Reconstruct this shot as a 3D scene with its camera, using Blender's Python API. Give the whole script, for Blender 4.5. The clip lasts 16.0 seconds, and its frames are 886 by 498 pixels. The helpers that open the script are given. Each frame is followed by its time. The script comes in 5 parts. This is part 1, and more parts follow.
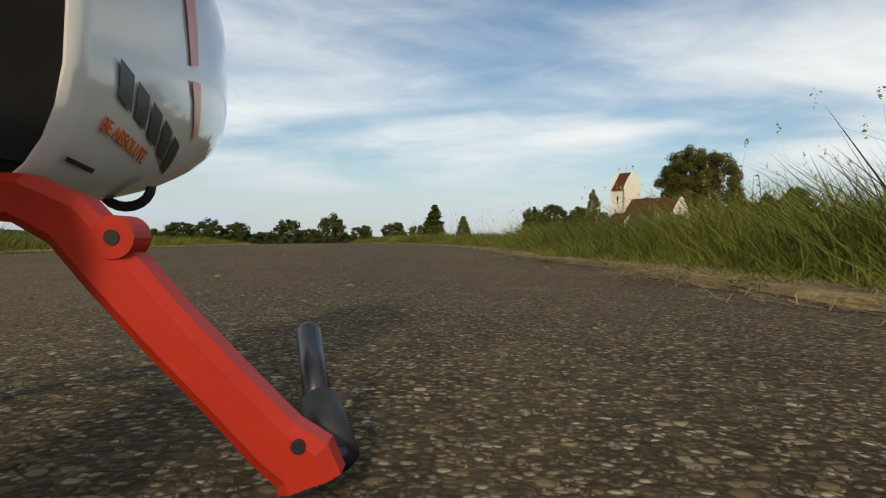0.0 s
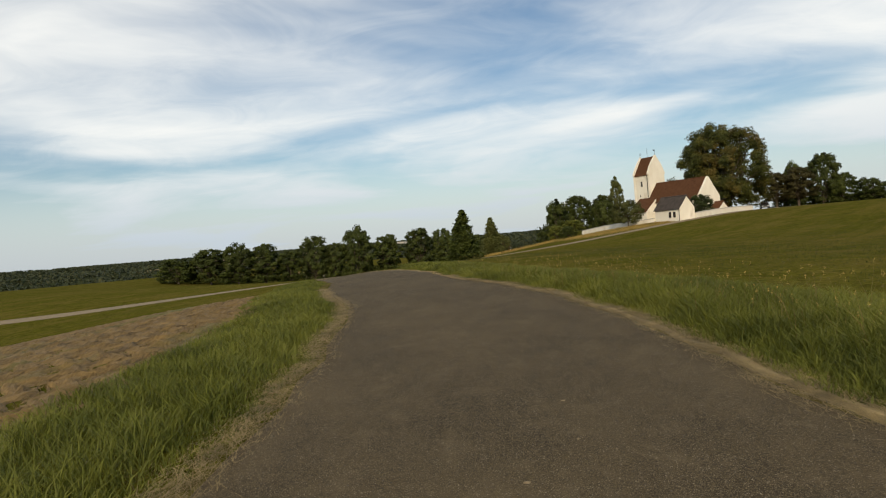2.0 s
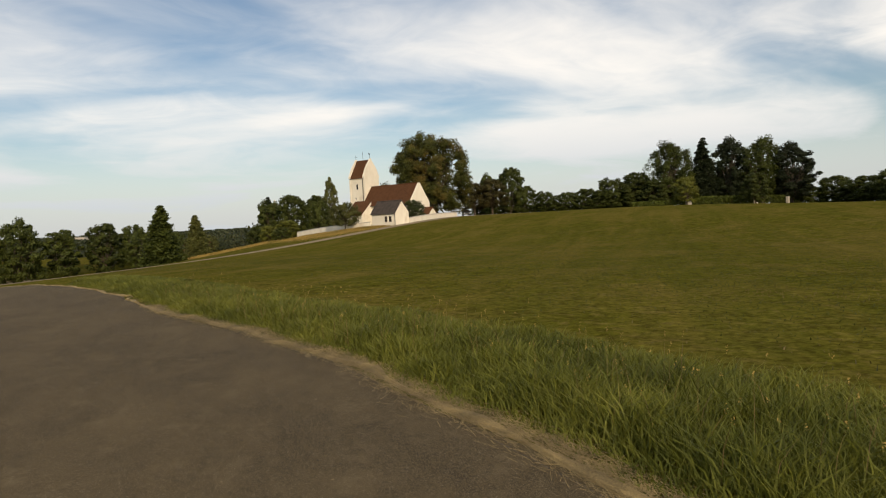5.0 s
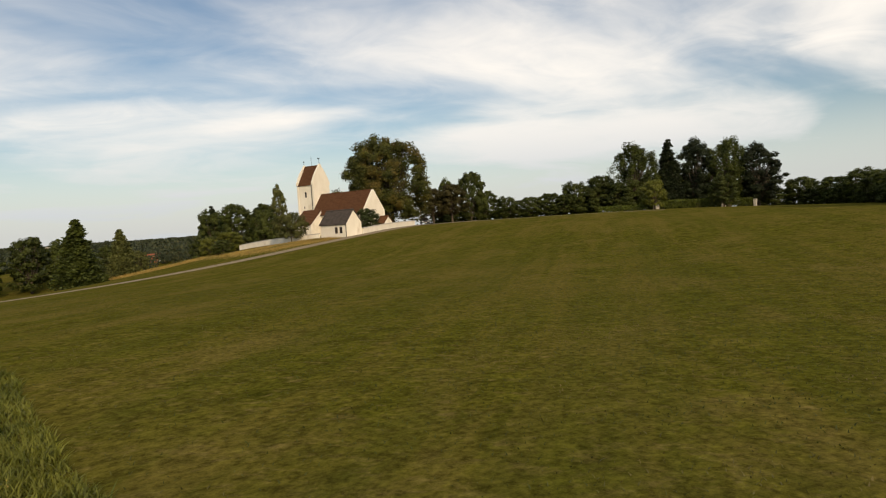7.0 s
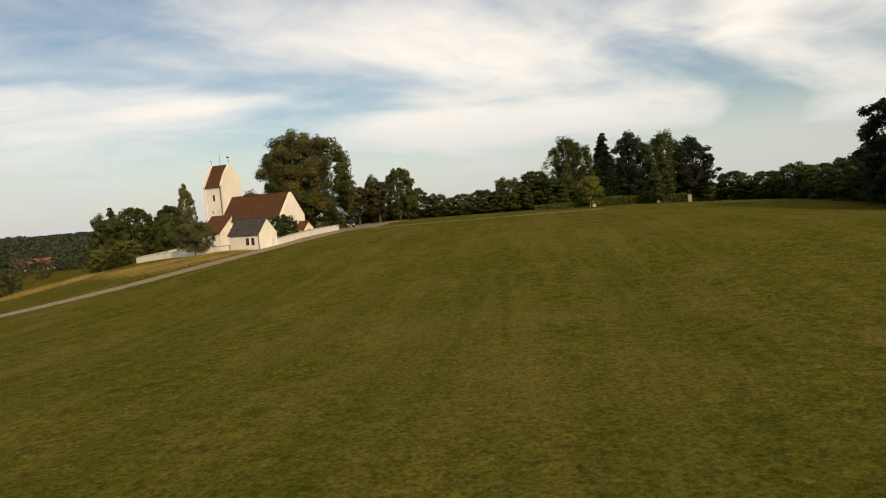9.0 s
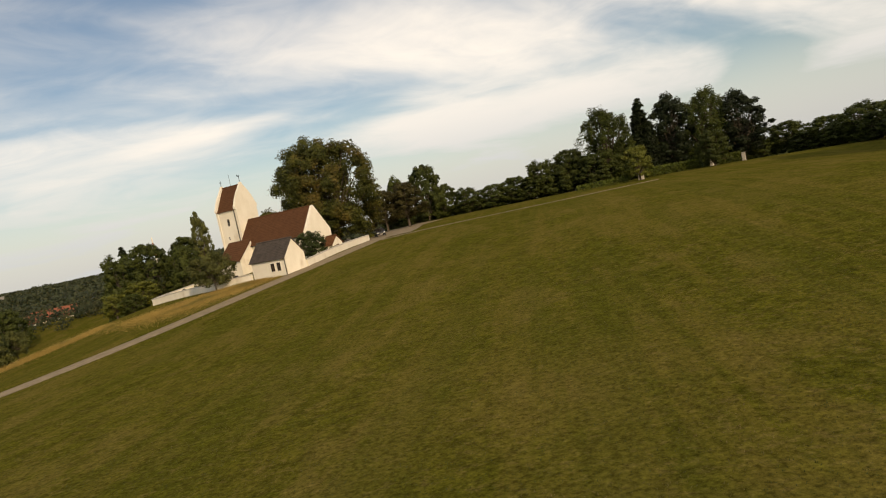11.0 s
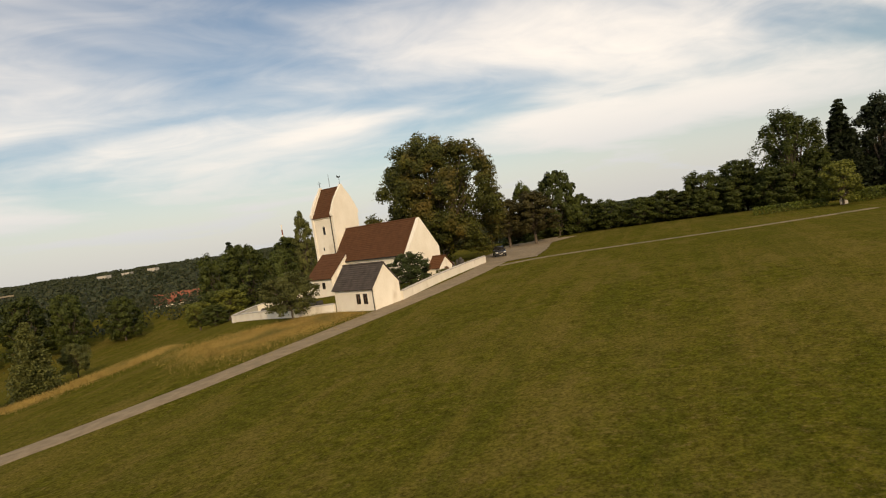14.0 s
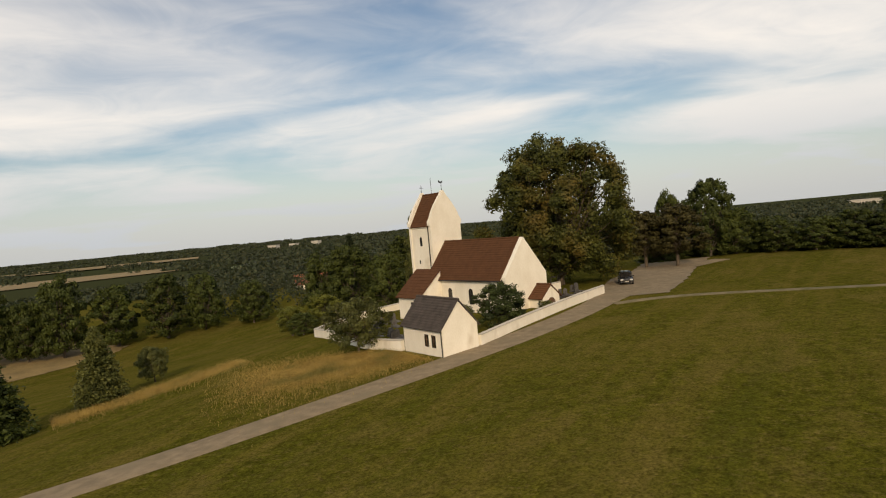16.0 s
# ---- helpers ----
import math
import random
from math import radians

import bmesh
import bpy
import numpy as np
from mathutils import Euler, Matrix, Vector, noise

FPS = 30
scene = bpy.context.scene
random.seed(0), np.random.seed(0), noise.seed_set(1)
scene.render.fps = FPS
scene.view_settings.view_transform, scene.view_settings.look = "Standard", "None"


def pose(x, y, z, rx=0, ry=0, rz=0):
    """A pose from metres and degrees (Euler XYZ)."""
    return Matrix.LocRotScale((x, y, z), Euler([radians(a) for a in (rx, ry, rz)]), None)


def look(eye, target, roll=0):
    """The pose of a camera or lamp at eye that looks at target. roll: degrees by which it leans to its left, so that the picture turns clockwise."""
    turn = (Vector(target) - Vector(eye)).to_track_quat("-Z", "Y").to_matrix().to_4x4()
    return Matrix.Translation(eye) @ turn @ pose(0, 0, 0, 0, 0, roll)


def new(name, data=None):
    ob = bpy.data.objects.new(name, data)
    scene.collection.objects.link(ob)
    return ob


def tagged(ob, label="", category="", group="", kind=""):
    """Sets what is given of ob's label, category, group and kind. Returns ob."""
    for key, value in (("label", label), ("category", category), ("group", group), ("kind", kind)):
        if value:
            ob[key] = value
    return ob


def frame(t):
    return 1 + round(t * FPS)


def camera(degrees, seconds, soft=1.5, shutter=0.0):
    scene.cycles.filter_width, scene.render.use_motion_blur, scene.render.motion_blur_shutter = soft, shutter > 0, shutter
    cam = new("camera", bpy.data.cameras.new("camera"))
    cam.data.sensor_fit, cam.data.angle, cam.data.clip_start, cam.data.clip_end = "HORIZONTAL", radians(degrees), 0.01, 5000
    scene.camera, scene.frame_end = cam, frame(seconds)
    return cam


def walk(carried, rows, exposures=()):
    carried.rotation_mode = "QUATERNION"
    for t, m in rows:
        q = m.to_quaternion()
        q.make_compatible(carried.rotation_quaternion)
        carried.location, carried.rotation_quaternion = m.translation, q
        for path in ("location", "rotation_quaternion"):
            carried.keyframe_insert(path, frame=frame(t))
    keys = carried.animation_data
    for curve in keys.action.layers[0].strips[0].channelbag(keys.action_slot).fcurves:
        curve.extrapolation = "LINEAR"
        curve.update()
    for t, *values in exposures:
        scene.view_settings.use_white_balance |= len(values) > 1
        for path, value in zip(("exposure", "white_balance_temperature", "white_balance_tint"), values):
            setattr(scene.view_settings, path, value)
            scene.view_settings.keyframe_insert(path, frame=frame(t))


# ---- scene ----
SUN_AZ, SUN_EL = 189.0, 24.0          # degrees clockwise from +y, and above the horizon
EXPOSURES = [(0.0, -0.08, 6460, 7), (2.0, -0.05, 6510, 7), (3.5, 0.0, 6790, 9), (7.0, 0.0, 7090, 11), (11.0, 0.0, 7590, 12), (12.0, 0.03, 7590, 13), (14.5, 0.0, 7440, 13), (16.0, -0.12, 7140, 12)]
cam = camera(69.494, 16.0, soft=1.15)
PATH = [
    (0, 0.000, 0.000, 0.170, 89.017, -1.179, -0.001),
    (0.5, -0.220, -0.050, 0.620, 88.953, -0.088, 1.373),
    (1, -0.793, -0.250, 0.832, 89.205, 1.372, 2.014),
    (1.5, -1.462, -0.563, 1.296, 89.006, 2.682, 1.554),
    (2, -2.237, -0.730, 1.689, 88.907, 4.553, 1.625),
    (2.5, -2.884, -0.672, 1.928, 88.560, 6.342, 0.458),
    (3, -3.230, -0.159, 2.176, 87.392, 7.052, -6.515),
    (3.5, -3.353, 0.646, 2.346, 86.779, 6.718, -14.179),
    (4, -3.215, 1.855, 2.486, 86.533, 4.193, -19.987),
    (6.3, -0.159, 12.009, 2.094, 87.337, 3.909, -27.033),
    (6.5, 0.508, 12.949, 2.419, 87.220, 4.001, -27.602),
    (7, 2.183, 15.300, 3.269, 87.261, 3.770, -27.909),
    (7.5, 3.760, 17.631, 4.125, 86.490, 4.767, -28.811),
    (8, 5.240, 19.938, 4.965, 86.081, 4.047, -31.278),
    (8.5, 6.677, 22.236, 5.798, 85.886, 3.253, -33.660),
    (11, 11.436, 38.751, 6.659, 85.570, 11.862, -33.354),
    (11.5, 12.871, 41.854, 6.632, 86.672, 10.892, -30.526),
    (12, 14.387, 44.988, 6.842, 87.017, 10.329, -29.156),
    (12.5, 16.048, 48.146, 7.354, 87.528, 8.739, -27.473),
    (13, 17.926, 51.276, 8.076, 87.573, 9.755, -25.118),
    (13.5, 20.128, 54.288, 8.740, 87.392, 7.417, -24.421),
    (14, 22.433, 57.198, 9.483, 87.333, 8.552, -21.896),
    (14.5, 24.855, 60.012, 10.289, 87.822, 7.915, -18.878),
    (15, 27.412, 62.686, 11.069, 88.043, 8.352, -16.086),
    (15.5, 30.050, 65.239, 11.849, 88.102, 7.059, -13.021),
    (16, 32.731, 67.732, 12.659, 87.672, 5.253, -8.074),
]
walk(cam, [(t, pose(*p)) for t, *p in PATH], EXPOSURES)

# ---- world and sun ----
world = bpy.data.worlds.new("sky")
scene.world = world
world.use_nodes = True


def link_nodes(tree):
    """Short ways to add a node and to join sockets in a node tree."""
    def add(kind, operation=None, data_type=None, interpolation_type=None):
        n = tree.nodes.new(kind)
        if operation:
            n.operation = operation
        if data_type:
            n.data_type = data_type
        if interpolation_type:
            n.interpolation_type = interpolation_type
        return n
    def join(a, b):
        tree.links.new(a, b)
    return add, join


def build_sky():
    t = world.node_tree
    t.nodes.clear()
    add, join = link_nodes(t)
    out, bg = add("ShaderNodeOutputWorld"), add("ShaderNodeBackground")
    sky = add("ShaderNodeTexSky")
    sky.sky_type, sky.sun_disc, sky.sun_elevation, sky.sun_rotation = "NISHITA", False, radians(SUN_EL), radians(SUN_AZ)
    sky.altitude, sky.air_density, sky.dust_density, sky.ozone_density = 450.0, 1.25, 0.45, 4.0
    co, sep = add("ShaderNodeTexCoord"), add("ShaderNodeSeparateXYZ")
    join(co.outputs["Generated"], sep.inputs[0])
    up = add("ShaderNodeMath", operation="MAXIMUM")
    join(sep.outputs["Z"], up.inputs[0])
    up.inputs[1].default_value = 0.0
    lift = add("ShaderNodeMath", operation="ADD")
    join(up.outputs[0], lift.inputs[0])
    lift.inputs[1].default_value = 0.16
    # the direction laid out on a flat cloud deck
    deck = add("ShaderNodeCombineXYZ")
    for i, axis in enumerate("XY"):
        d = add("ShaderNodeMath", operation="DIVIDE")
        join(sep.outputs[axis], d.inputs[0])
        join(lift.outputs[0], d.inputs[1])
        join(d.outputs[0], deck.inputs[i])
    turn = add("ShaderNodeMapping")
    turn.inputs["Rotation"].default_value = (0, 0, radians(28))
    turn.inputs["Location"].default_value = (1.7, 0.4, 0)
    turn.inputs["Scale"].default_value = (0.75, 1.05, 1)
    join(deck.outputs[0], turn.inputs["Vector"])
    big = add("ShaderNodeTexNoise")
    big.inputs["Scale"].default_value, big.inputs["Detail"].default_value = 0.8, 5.0
    big.inputs["Roughness"].default_value, big.inputs["Distortion"].default_value = 0.44, 0.6
    join(turn.outputs[0], big.inputs["Vector"])
    fine = add("ShaderNodeTexNoise")
    fine.inputs["Scale"].default_value, fine.inputs["Detail"].default_value = 2.6, 5.0
    fine.inputs["Roughness"].default_value, fine.inputs["Distortion"].default_value = 0.6, 1.2
    join(turn.outputs[0], fine.inputs["Vector"])
    both = add("ShaderNodeMath", operation="MULTIPLY_ADD")
    join(fine.outputs["Fac"], both.inputs[0])
    both.inputs[1].default_value = 0.18
    join(big.outputs["Fac"], both.inputs[2])
    cover = add("ShaderNodeMapRange", interpolation_type="SMOOTHSTEP")
    join(both.outputs[0], cover.inputs["Value"])
    cover.inputs["From Min"].default_value, cover.inputs["From Max"].default_value = 0.415, 0.765
    cover.inputs["To Min"].default_value, cover.inputs["To Max"].default_value = 0.04, 0.95
    # the veil thickens towards the horizon
    veil = add("ShaderNodeMapRange", interpolation_type="SMOOTHSTEP")
    join(up.outputs[0], veil.inputs["Value"])
    veil.inputs["From Min"].default_value, veil.inputs["From Max"].default_value = 0.0, 0.16
    veil.inputs["To Min"].default_value, veil.inputs["To Max"].default_value = 0.75, 0.0
    most = add("ShaderNodeMath", operation="MAXIMUM")
    join(cover.outputs[0], most.inputs[0])
    join(veil.outputs[0], most.inputs[1])
    tone = add("ShaderNodeMapRange", interpolation_type="SMOOTHSTEP")
    join(up.outputs[0], tone.inputs["Value"])
    tone.inputs["From Min"].default_value, tone.inputs["From Max"].default_value = 0.0, 0.2
    white = add("ShaderNodeMix", data_type="RGBA")
    join(tone.outputs[0], white.inputs["Factor"])
    white.inputs[6].default_value = (6.5, 7.25, 8.2, 1)
    white.inputs[7].default_value = (11.6, 11.4, 11.1, 1)
    mix = add("ShaderNodeMix", data_type="RGBA")
    join(most.outputs[0], mix.inputs["Factor"])
    join(sky.outputs[0], mix.inputs[6])
    join(white.outputs[2], mix.inputs[7])
    join(mix.outputs[2], bg.inputs["Color"])
    bg.inputs["Strength"].default_value = 0.09
    join(bg.outputs[0], out.inputs["Surface"])


build_sky()
sun = new("sun", bpy.data.lights.new("sun", "SUN"))
sun.data.energy, sun.data.angle, sun.data.color = 2.6, radians(2.0), (1.0, 0.80, 0.55)
az, el = radians(SUN_AZ), radians(SUN_EL)
sun.matrix_world = look((0, 0, 60), Vector((0, 0, 60)) - Vector((math.sin(az) * math.cos(el), math.cos(az) * math.cos(el), math.sin(el))))

# ---- materials ----


def material(name, colour, dark, rough=0.8, scale=3.0, fine=40.0, bump=0.3, depth=0.02, metal=0.0, islands=0.0, objects=0.0, stretch=(1, 1, 1),
             third=None, third_scale=0.3, third_range=(0.5, 0.7), specular=0.5, coat=0.0, turn=0.0, contrast=(0.55, 1.05)):
    """Two scales of noise between colour and dark, an optional third colour in large patches, and a bump."""
    m = bpy.data.materials.new(name)
    m.use_nodes = True
    t = m.node_tree
    add, join = link_nodes(t)
    b = t.nodes["Principled BSDF"]
    co, mp = add("ShaderNodeTexCoord"), add("ShaderNodeMapping")
    mp.inputs["Scale"].default_value = stretch
    mp.inputs["Rotation"].default_value = (0, 0, radians(turn))
    join(co.outputs["Object"], mp.inputs["Vector"])
    n1, n2 = add("ShaderNodeTexNoise"), add("ShaderNodeTexNoise")
    n1.inputs["Scale"].default_value, n1.inputs["Detail"].default_value = scale, 5.0
    n2.inputs["Scale"].default_value, n2.inputs["Detail"].default_value = fine, 4.0
    for n in (n1, n2):
        join(mp.outputs[0], n.inputs["Vector"])
    s = add("ShaderNodeMath", operation="MULTIPLY_ADD")
    join(n2.outputs["Fac"], s.inputs[0])
    s.inputs[1].default_value = 0.6
    join(n1.outputs["Fac"], s.inputs[2])
    r = add("ShaderNodeMapRange")
    join(s.outputs[0], r.inputs["Value"])
    r.inputs["From Min"].default_value, r.inputs["From Max"].default_value = contrast
    c = add("ShaderNodeMix", data_type="RGBA")
    join(r.outputs[0], c.inputs["Factor"])
    c.inputs[6].default_value, c.inputs[7].default_value = (*dark, 1), (*colour, 1)
    last = c.outputs[2]
    if third:
        n3, r3, c3 = add("ShaderNodeTexNoise"), add("ShaderNodeMapRange"), add("ShaderNodeMix", data_type="RGBA")
        n3.inputs["Scale"].default_value, n3.inputs["Detail"].default_value = third_scale, 6.0
        join(mp.outputs[0], n3.inputs["Vector"])
        join(n3.outputs["Fac"], r3.inputs["Value"])
        r3.inputs["From Min"].default_value, r3.inputs["From Max"].default_value = third_range
        join(r3.outputs[0], c3.inputs["Factor"])
        join(last, c3.inputs[6])
        c3.inputs[7].default_value = (*third, 1)
        last = c3.outputs[2]
    for amount, source in ((islands, "ShaderNodeNewGeometry"), (objects, "ShaderNodeObjectInfo")):
        if amount:
            g, rr, h = add(source), add("ShaderNodeMapRange"), add("ShaderNodeHueSaturation")
            join(g.outputs["Random Per Island" if source.endswith("Geometry") else "Random"], rr.inputs["Value"])
            rr.inputs["To Min"].default_value, rr.inputs["To Max"].default_value = 1 - amount, 1 + amount
            join(rr.outputs[0], h.inputs["Value"])
            join(last, h.inputs["Color"])
            last = h.outputs[0]
    join(last, b.inputs["Base Color"])
    b.inputs["Roughness"].default_value, b.inputs["Metallic"].default_value = rough, metal
    b.inputs["Specular IOR Level"].default_value = specular
    b.inputs["Coat Weight"].default_value = coat
    if bump:
        k = add("ShaderNodeBump")
        k.inputs["Strength"].default_value, k.inputs["Distance"].default_value = bump, depth
        join(s.outputs[0], k.inputs["Height"])
        join(k.outputs[0], b.inputs["Normal"])
    return m


def leaf_material(name, colour, dark, third=None, islands=0.2):
    """Foliage: a little light passes through the leaves."""
    m = material(name, colour, dark, rough=0.6, scale=0.5, fine=4.0, bump=0, islands=islands, objects=0.16, third=third, third_scale=0.25, third_range=(0.5, 0.68), specular=0.25)
    t = m.node_tree
    add, join = link_nodes(t)
    b = t.nodes["Principled BSDF"]
    tr, mx = add("ShaderNodeBsdfTranslucent"), add("ShaderNodeMixShader")
    join(b.inputs["Base Color"].links[0].from_socket, tr.inputs["Color"])
    mx.inputs[0].default_value = 0.25
    join(b.outputs[0], mx.inputs[1])
    join(tr.outputs[0], mx.inputs[2])
    join(mx.outputs[0], t.nodes["Material Output"].inputs["Surface"])
    return m




def layers(t, last, rows):
    """Further colours laid over one another through noise: turn, stretch, scale, from, to, colour, most."""
    add, join = link_nodes(t)
    co = add("ShaderNodeTexCoord")
    for turn, stretch, scale, lo, hi, colour, most in rows:
        mp, n, r, c = add("ShaderNodeMapping"), add("ShaderNodeTexNoise"), add("ShaderNodeMapRange", interpolation_type="SMOOTHSTEP"), add("ShaderNodeMix", data_type="RGBA")
        mp.vector_type = "TEXTURE"
        mp.inputs["Rotation"].default_value, mp.inputs["Scale"].default_value = (0, 0, radians(turn)), (*stretch, 1)
        n.inputs["Scale"].default_value, n.inputs["Detail"].default_value, n.inputs["Roughness"].default_value = scale, 9.0, 0.7
        join(co.outputs["Object"], mp.inputs["Vector"])
        join(mp.outputs[0], n.inputs["Vector"])
        join(n.outputs["Fac"], r.inputs["Value"])
        r.inputs["From Min"].default_value, r.inputs["From Max"].default_value, r.inputs["To Max"].default_value = lo, hi, most
        join(r.outputs[0], c.inputs["Factor"])
        join(last, c.inputs[6])
        c.inputs[7].default_value = (*colour, 1)
        last = c.outputs[2]
    return last


def meadow_material():
    """Mown grass: clumps, mowing swaths and yellowed patches."""
    m = material("meadow_grass", (0.093, 0.090, 0.011), (0.030, 0.033, 0.004), rough=1.0, scale=1.3, fine=9.0, bump=0.7, depth=0.08, specular=0.0)
    t = m.node_tree
    add, join = link_nodes(t)
    b = t.nodes["Principled BSDF"]
    last = b.inputs["Base Color"].links[0].from_socket
    co = add("ShaderNodeTexCoord")
    last = layers(t, last, ((-42, (1, 14), 0.42, 0.45, 0.64, (0.115, 0.090, 0.020), 0.5), (48, (1, 3), 0.9, 0.46, 0.72, (0.056, 0.062, 0.009), 0.35),
                            (0, (1, 1), 0.055, 0.45, 0.66, (0.118, 0.092, 0.022), 0.48), (48, (1, 2), 2.6, 0.52, 0.70, (0.158, 0.118, 0.040), 0.5),
                            (0, (1, 1), 2.2, 0.55, 0.70, (0.155, 0.116, 0.042), 0.5), (-42, (1, 2), 0.22, 0.50, 0.64, (0.138, 0.104, 0.030), 0.42),
                            (-42, (1, 26), 0.26, 0.50, 0.58, (0.050, 0.056, 0.008), 0.32)))
    b.inputs["Sheen Weight"].default_value, b.inputs["Sheen Roughness"].default_value = 0.04, 0.4
    b.inputs["Sheen Tint"].default_value = (0.55, 0.50, 0.14, 1)
    # single clumps
    k, r, c = add("ShaderNodeTexNoise"), add("ShaderNodeMapRange"), add("ShaderNodeMix", data_type="RGBA")
    k.inputs["Scale"].default_value, k.inputs["Detail"].default_value, k.inputs["Roughness"].default_value = 5.0, 9.0, 0.78
    join(co.outputs["Object"], k.inputs["Vector"])
    join(k.outputs["Fac"], r.inputs["Value"])
    r.inputs["From Min"].default_value, r.inputs["From Max"].default_value, r.inputs["To Min"].default_value, r.inputs["To Max"].default_value = 0.36, 0.64, 0.45, 1.6
    h = add("ShaderNodeHueSaturation")
    join(r.outputs[0], h.inputs["Value"])
    join(last, h.inputs["Color"])
    # past the meadows the land is wooded, with a few fields
    away, span, wood = add("ShaderNodeVectorMath", operation="DISTANCE"), add("ShaderNodeMapRange"), add("ShaderNodeMix", data_type="RGBA")
    join(co.outputs["Object"], away.inputs[0])
    away.inputs[1].default_value = (50, 90, 0)
    join(away.outputs["Value"], span.inputs["Value"])
    span.inputs["From Min"].default_value, span.inputs["From Max"].default_value = 260, 520
    join(span.outputs[0], wood.inputs["Factor"])
    join(h.outputs[0], wood.inputs[6])
    wood.inputs[7].default_value = (0.030, 0.038, 0.020, 1)
    join(wood.outputs[2], b.inputs["Base Color"])
    return m


MEADOW = meadow_material()


def asphalt_material():
    """Worn asphalt: single stones of two sizes in a dark binder, with dusty and oily patches."""
    m = bpy.data.materials.new("asphalt")
    m.use_nodes = True
    t = m.node_tree
    add, join = link_nodes(t)
    b = t.nodes["Principled BSDF"]
    co, warp, shift = add("ShaderNodeTexCoord"), add("ShaderNodeTexNoise"), add("ShaderNodeVectorMath", operation="MULTIPLY_ADD")
    warp.inputs["Scale"].default_value, warp.inputs["Detail"].default_value = 90.0, 2.0
    join(co.outputs["Object"], warp.inputs["Vector"])
    join(warp.outputs["Color"], shift.inputs[0])
    shift.inputs[1].default_value = (0.006, 0.006, 0.006)
    join(co.outputs["Object"], shift.inputs[2])
    tones = ((0.0, (0.029, 0.021, 0.011)), (0.42, (0.086, 0.063, 0.031)), (0.72, (0.164, 0.123, 0.063)), (0.90, (0.252, 0.199, 0.118)), (1.0, (0.40, 0.34, 0.24)))
    made = []
    for scale in (165.0, 88.0):
        v, sep, ramp = add("ShaderNodeTexVoronoi"), add("ShaderNodeSeparateColor"), add("ShaderNodeValToRGB")
        v.inputs["Scale"].default_value = scale
        join(shift.outputs[0], v.inputs["Vector"])
        join(v.outputs["Color"], sep.inputs[0])
        while len(ramp.color_ramp.elements) < len(tones):
            ramp.color_ramp.elements.new(0.5)
        for e, (at, c) in zip(ramp.color_ramp.elements, tones):
            e.position, e.color = at, (*c, 1)
        join(sep.outputs[0], ramp.inputs[0])
        made.append((v, sep, ramp))
    big = add("ShaderNodeMapRange")
    join(made[1][1].outputs[1], big.inputs["Value"])
    big.inputs["From Min"].default_value, big.inputs["From Max"].default_value = 0.82, 0.84
    stone, far = add("ShaderNodeMix", data_type="RGBA"), add("ShaderNodeMix", data_type="FLOAT")
    join(big.outputs[0], stone.inputs["Factor"])
    join(made[0][2].outputs[0], stone.inputs[6])
    join(made[1][2].outputs[0], stone.inputs[7])
    join(big.outputs[0], far.inputs["Factor"])
    join(made[0][0].outputs["Distance"], far.inputs[2])
    join(made[1][0].outputs["Distance"], far.inputs[3])
    gap, binder = add("ShaderNodeMapRange", interpolation_type="SMOOTHSTEP"), add("ShaderNodeMix", data_type="RGBA")
    join(far.outputs[0], gap.inputs["Value"])
    gap.inputs["From Min"].default_value, gap.inputs["From Max"].default_value, gap.inputs["To Max"].default_value = 0.38, 0.62, 0.85
    join(gap.outputs[0], binder.inputs["Factor"])
    join(stone.outputs[2], binder.inputs[6])
    binder.inputs[7].default_value = (0.022, 0.017, 0.011, 1)
    last = layers(t, binder.outputs[2], ((0, (1, 2), 0.5, 0.36, 0.70, (0.150, 0.112, 0.060), 0.5), (10, (1, 1.5), 2.6, 0.50, 0.76, (0.185, 0.142, 0.082), 0.5),
                                         (0, (1, 1), 7, 0.54, 0.74, (0.036, 0.028, 0.018), 0.35), (0, (1, 1), 11, 0.56, 0.66, (0.115, 0.092, 0.045), 0.4)))
    join(last, b.inputs["Base Color"])
    b.inputs["Roughness"].default_value, b.inputs["Specular IOR Level"].default_value = 0.88, 0.12
    k = add("ShaderNodeBump")
    k.invert = True
    k.inputs["Strength"].default_value, k.inputs["Distance"].default_value = 0.8, 0.004
    join(far.outputs[0], k.inputs["Height"])
    join(k.outputs[0], b.inputs["Normal"])
    return m


ASPHALT = asphalt_material()
PEBBLE = material("pebble", (0.14, 0.115, 0.082), (0.022, 0.018, 0.014), rough=0.8, scale=20.0, fine=90.0, bump=0.2, depth=0.002, islands=0.5)
GRAVEL = material("gravel", (0.29, 0.222, 0.134), (0.165, 0.124, 0.072), rough=0.95, scale=1.2, fine=30.0, bump=0.5, depth=0.02, third=(0.20, 0.158, 0.092), third_scale=0.35)
TRACK = material("trodden_track", (0.235, 0.180, 0.098), (0.105, 0.090, 0.034), rough=0.95, scale=0.8, fine=12.0, bump=0.4, depth=0.02, third=(0.085, 0.080, 0.018), third_scale=0.3, third_range=(0.52, 0.66))
STRAW = material("straw", (0.40, 0.292, 0.125), (0.13, 0.095, 0.040), rough=0.9, scale=2.0, fine=60.0, bump=0.7, depth=0.02, islands=0.3, stretch=(1, 1, 1))
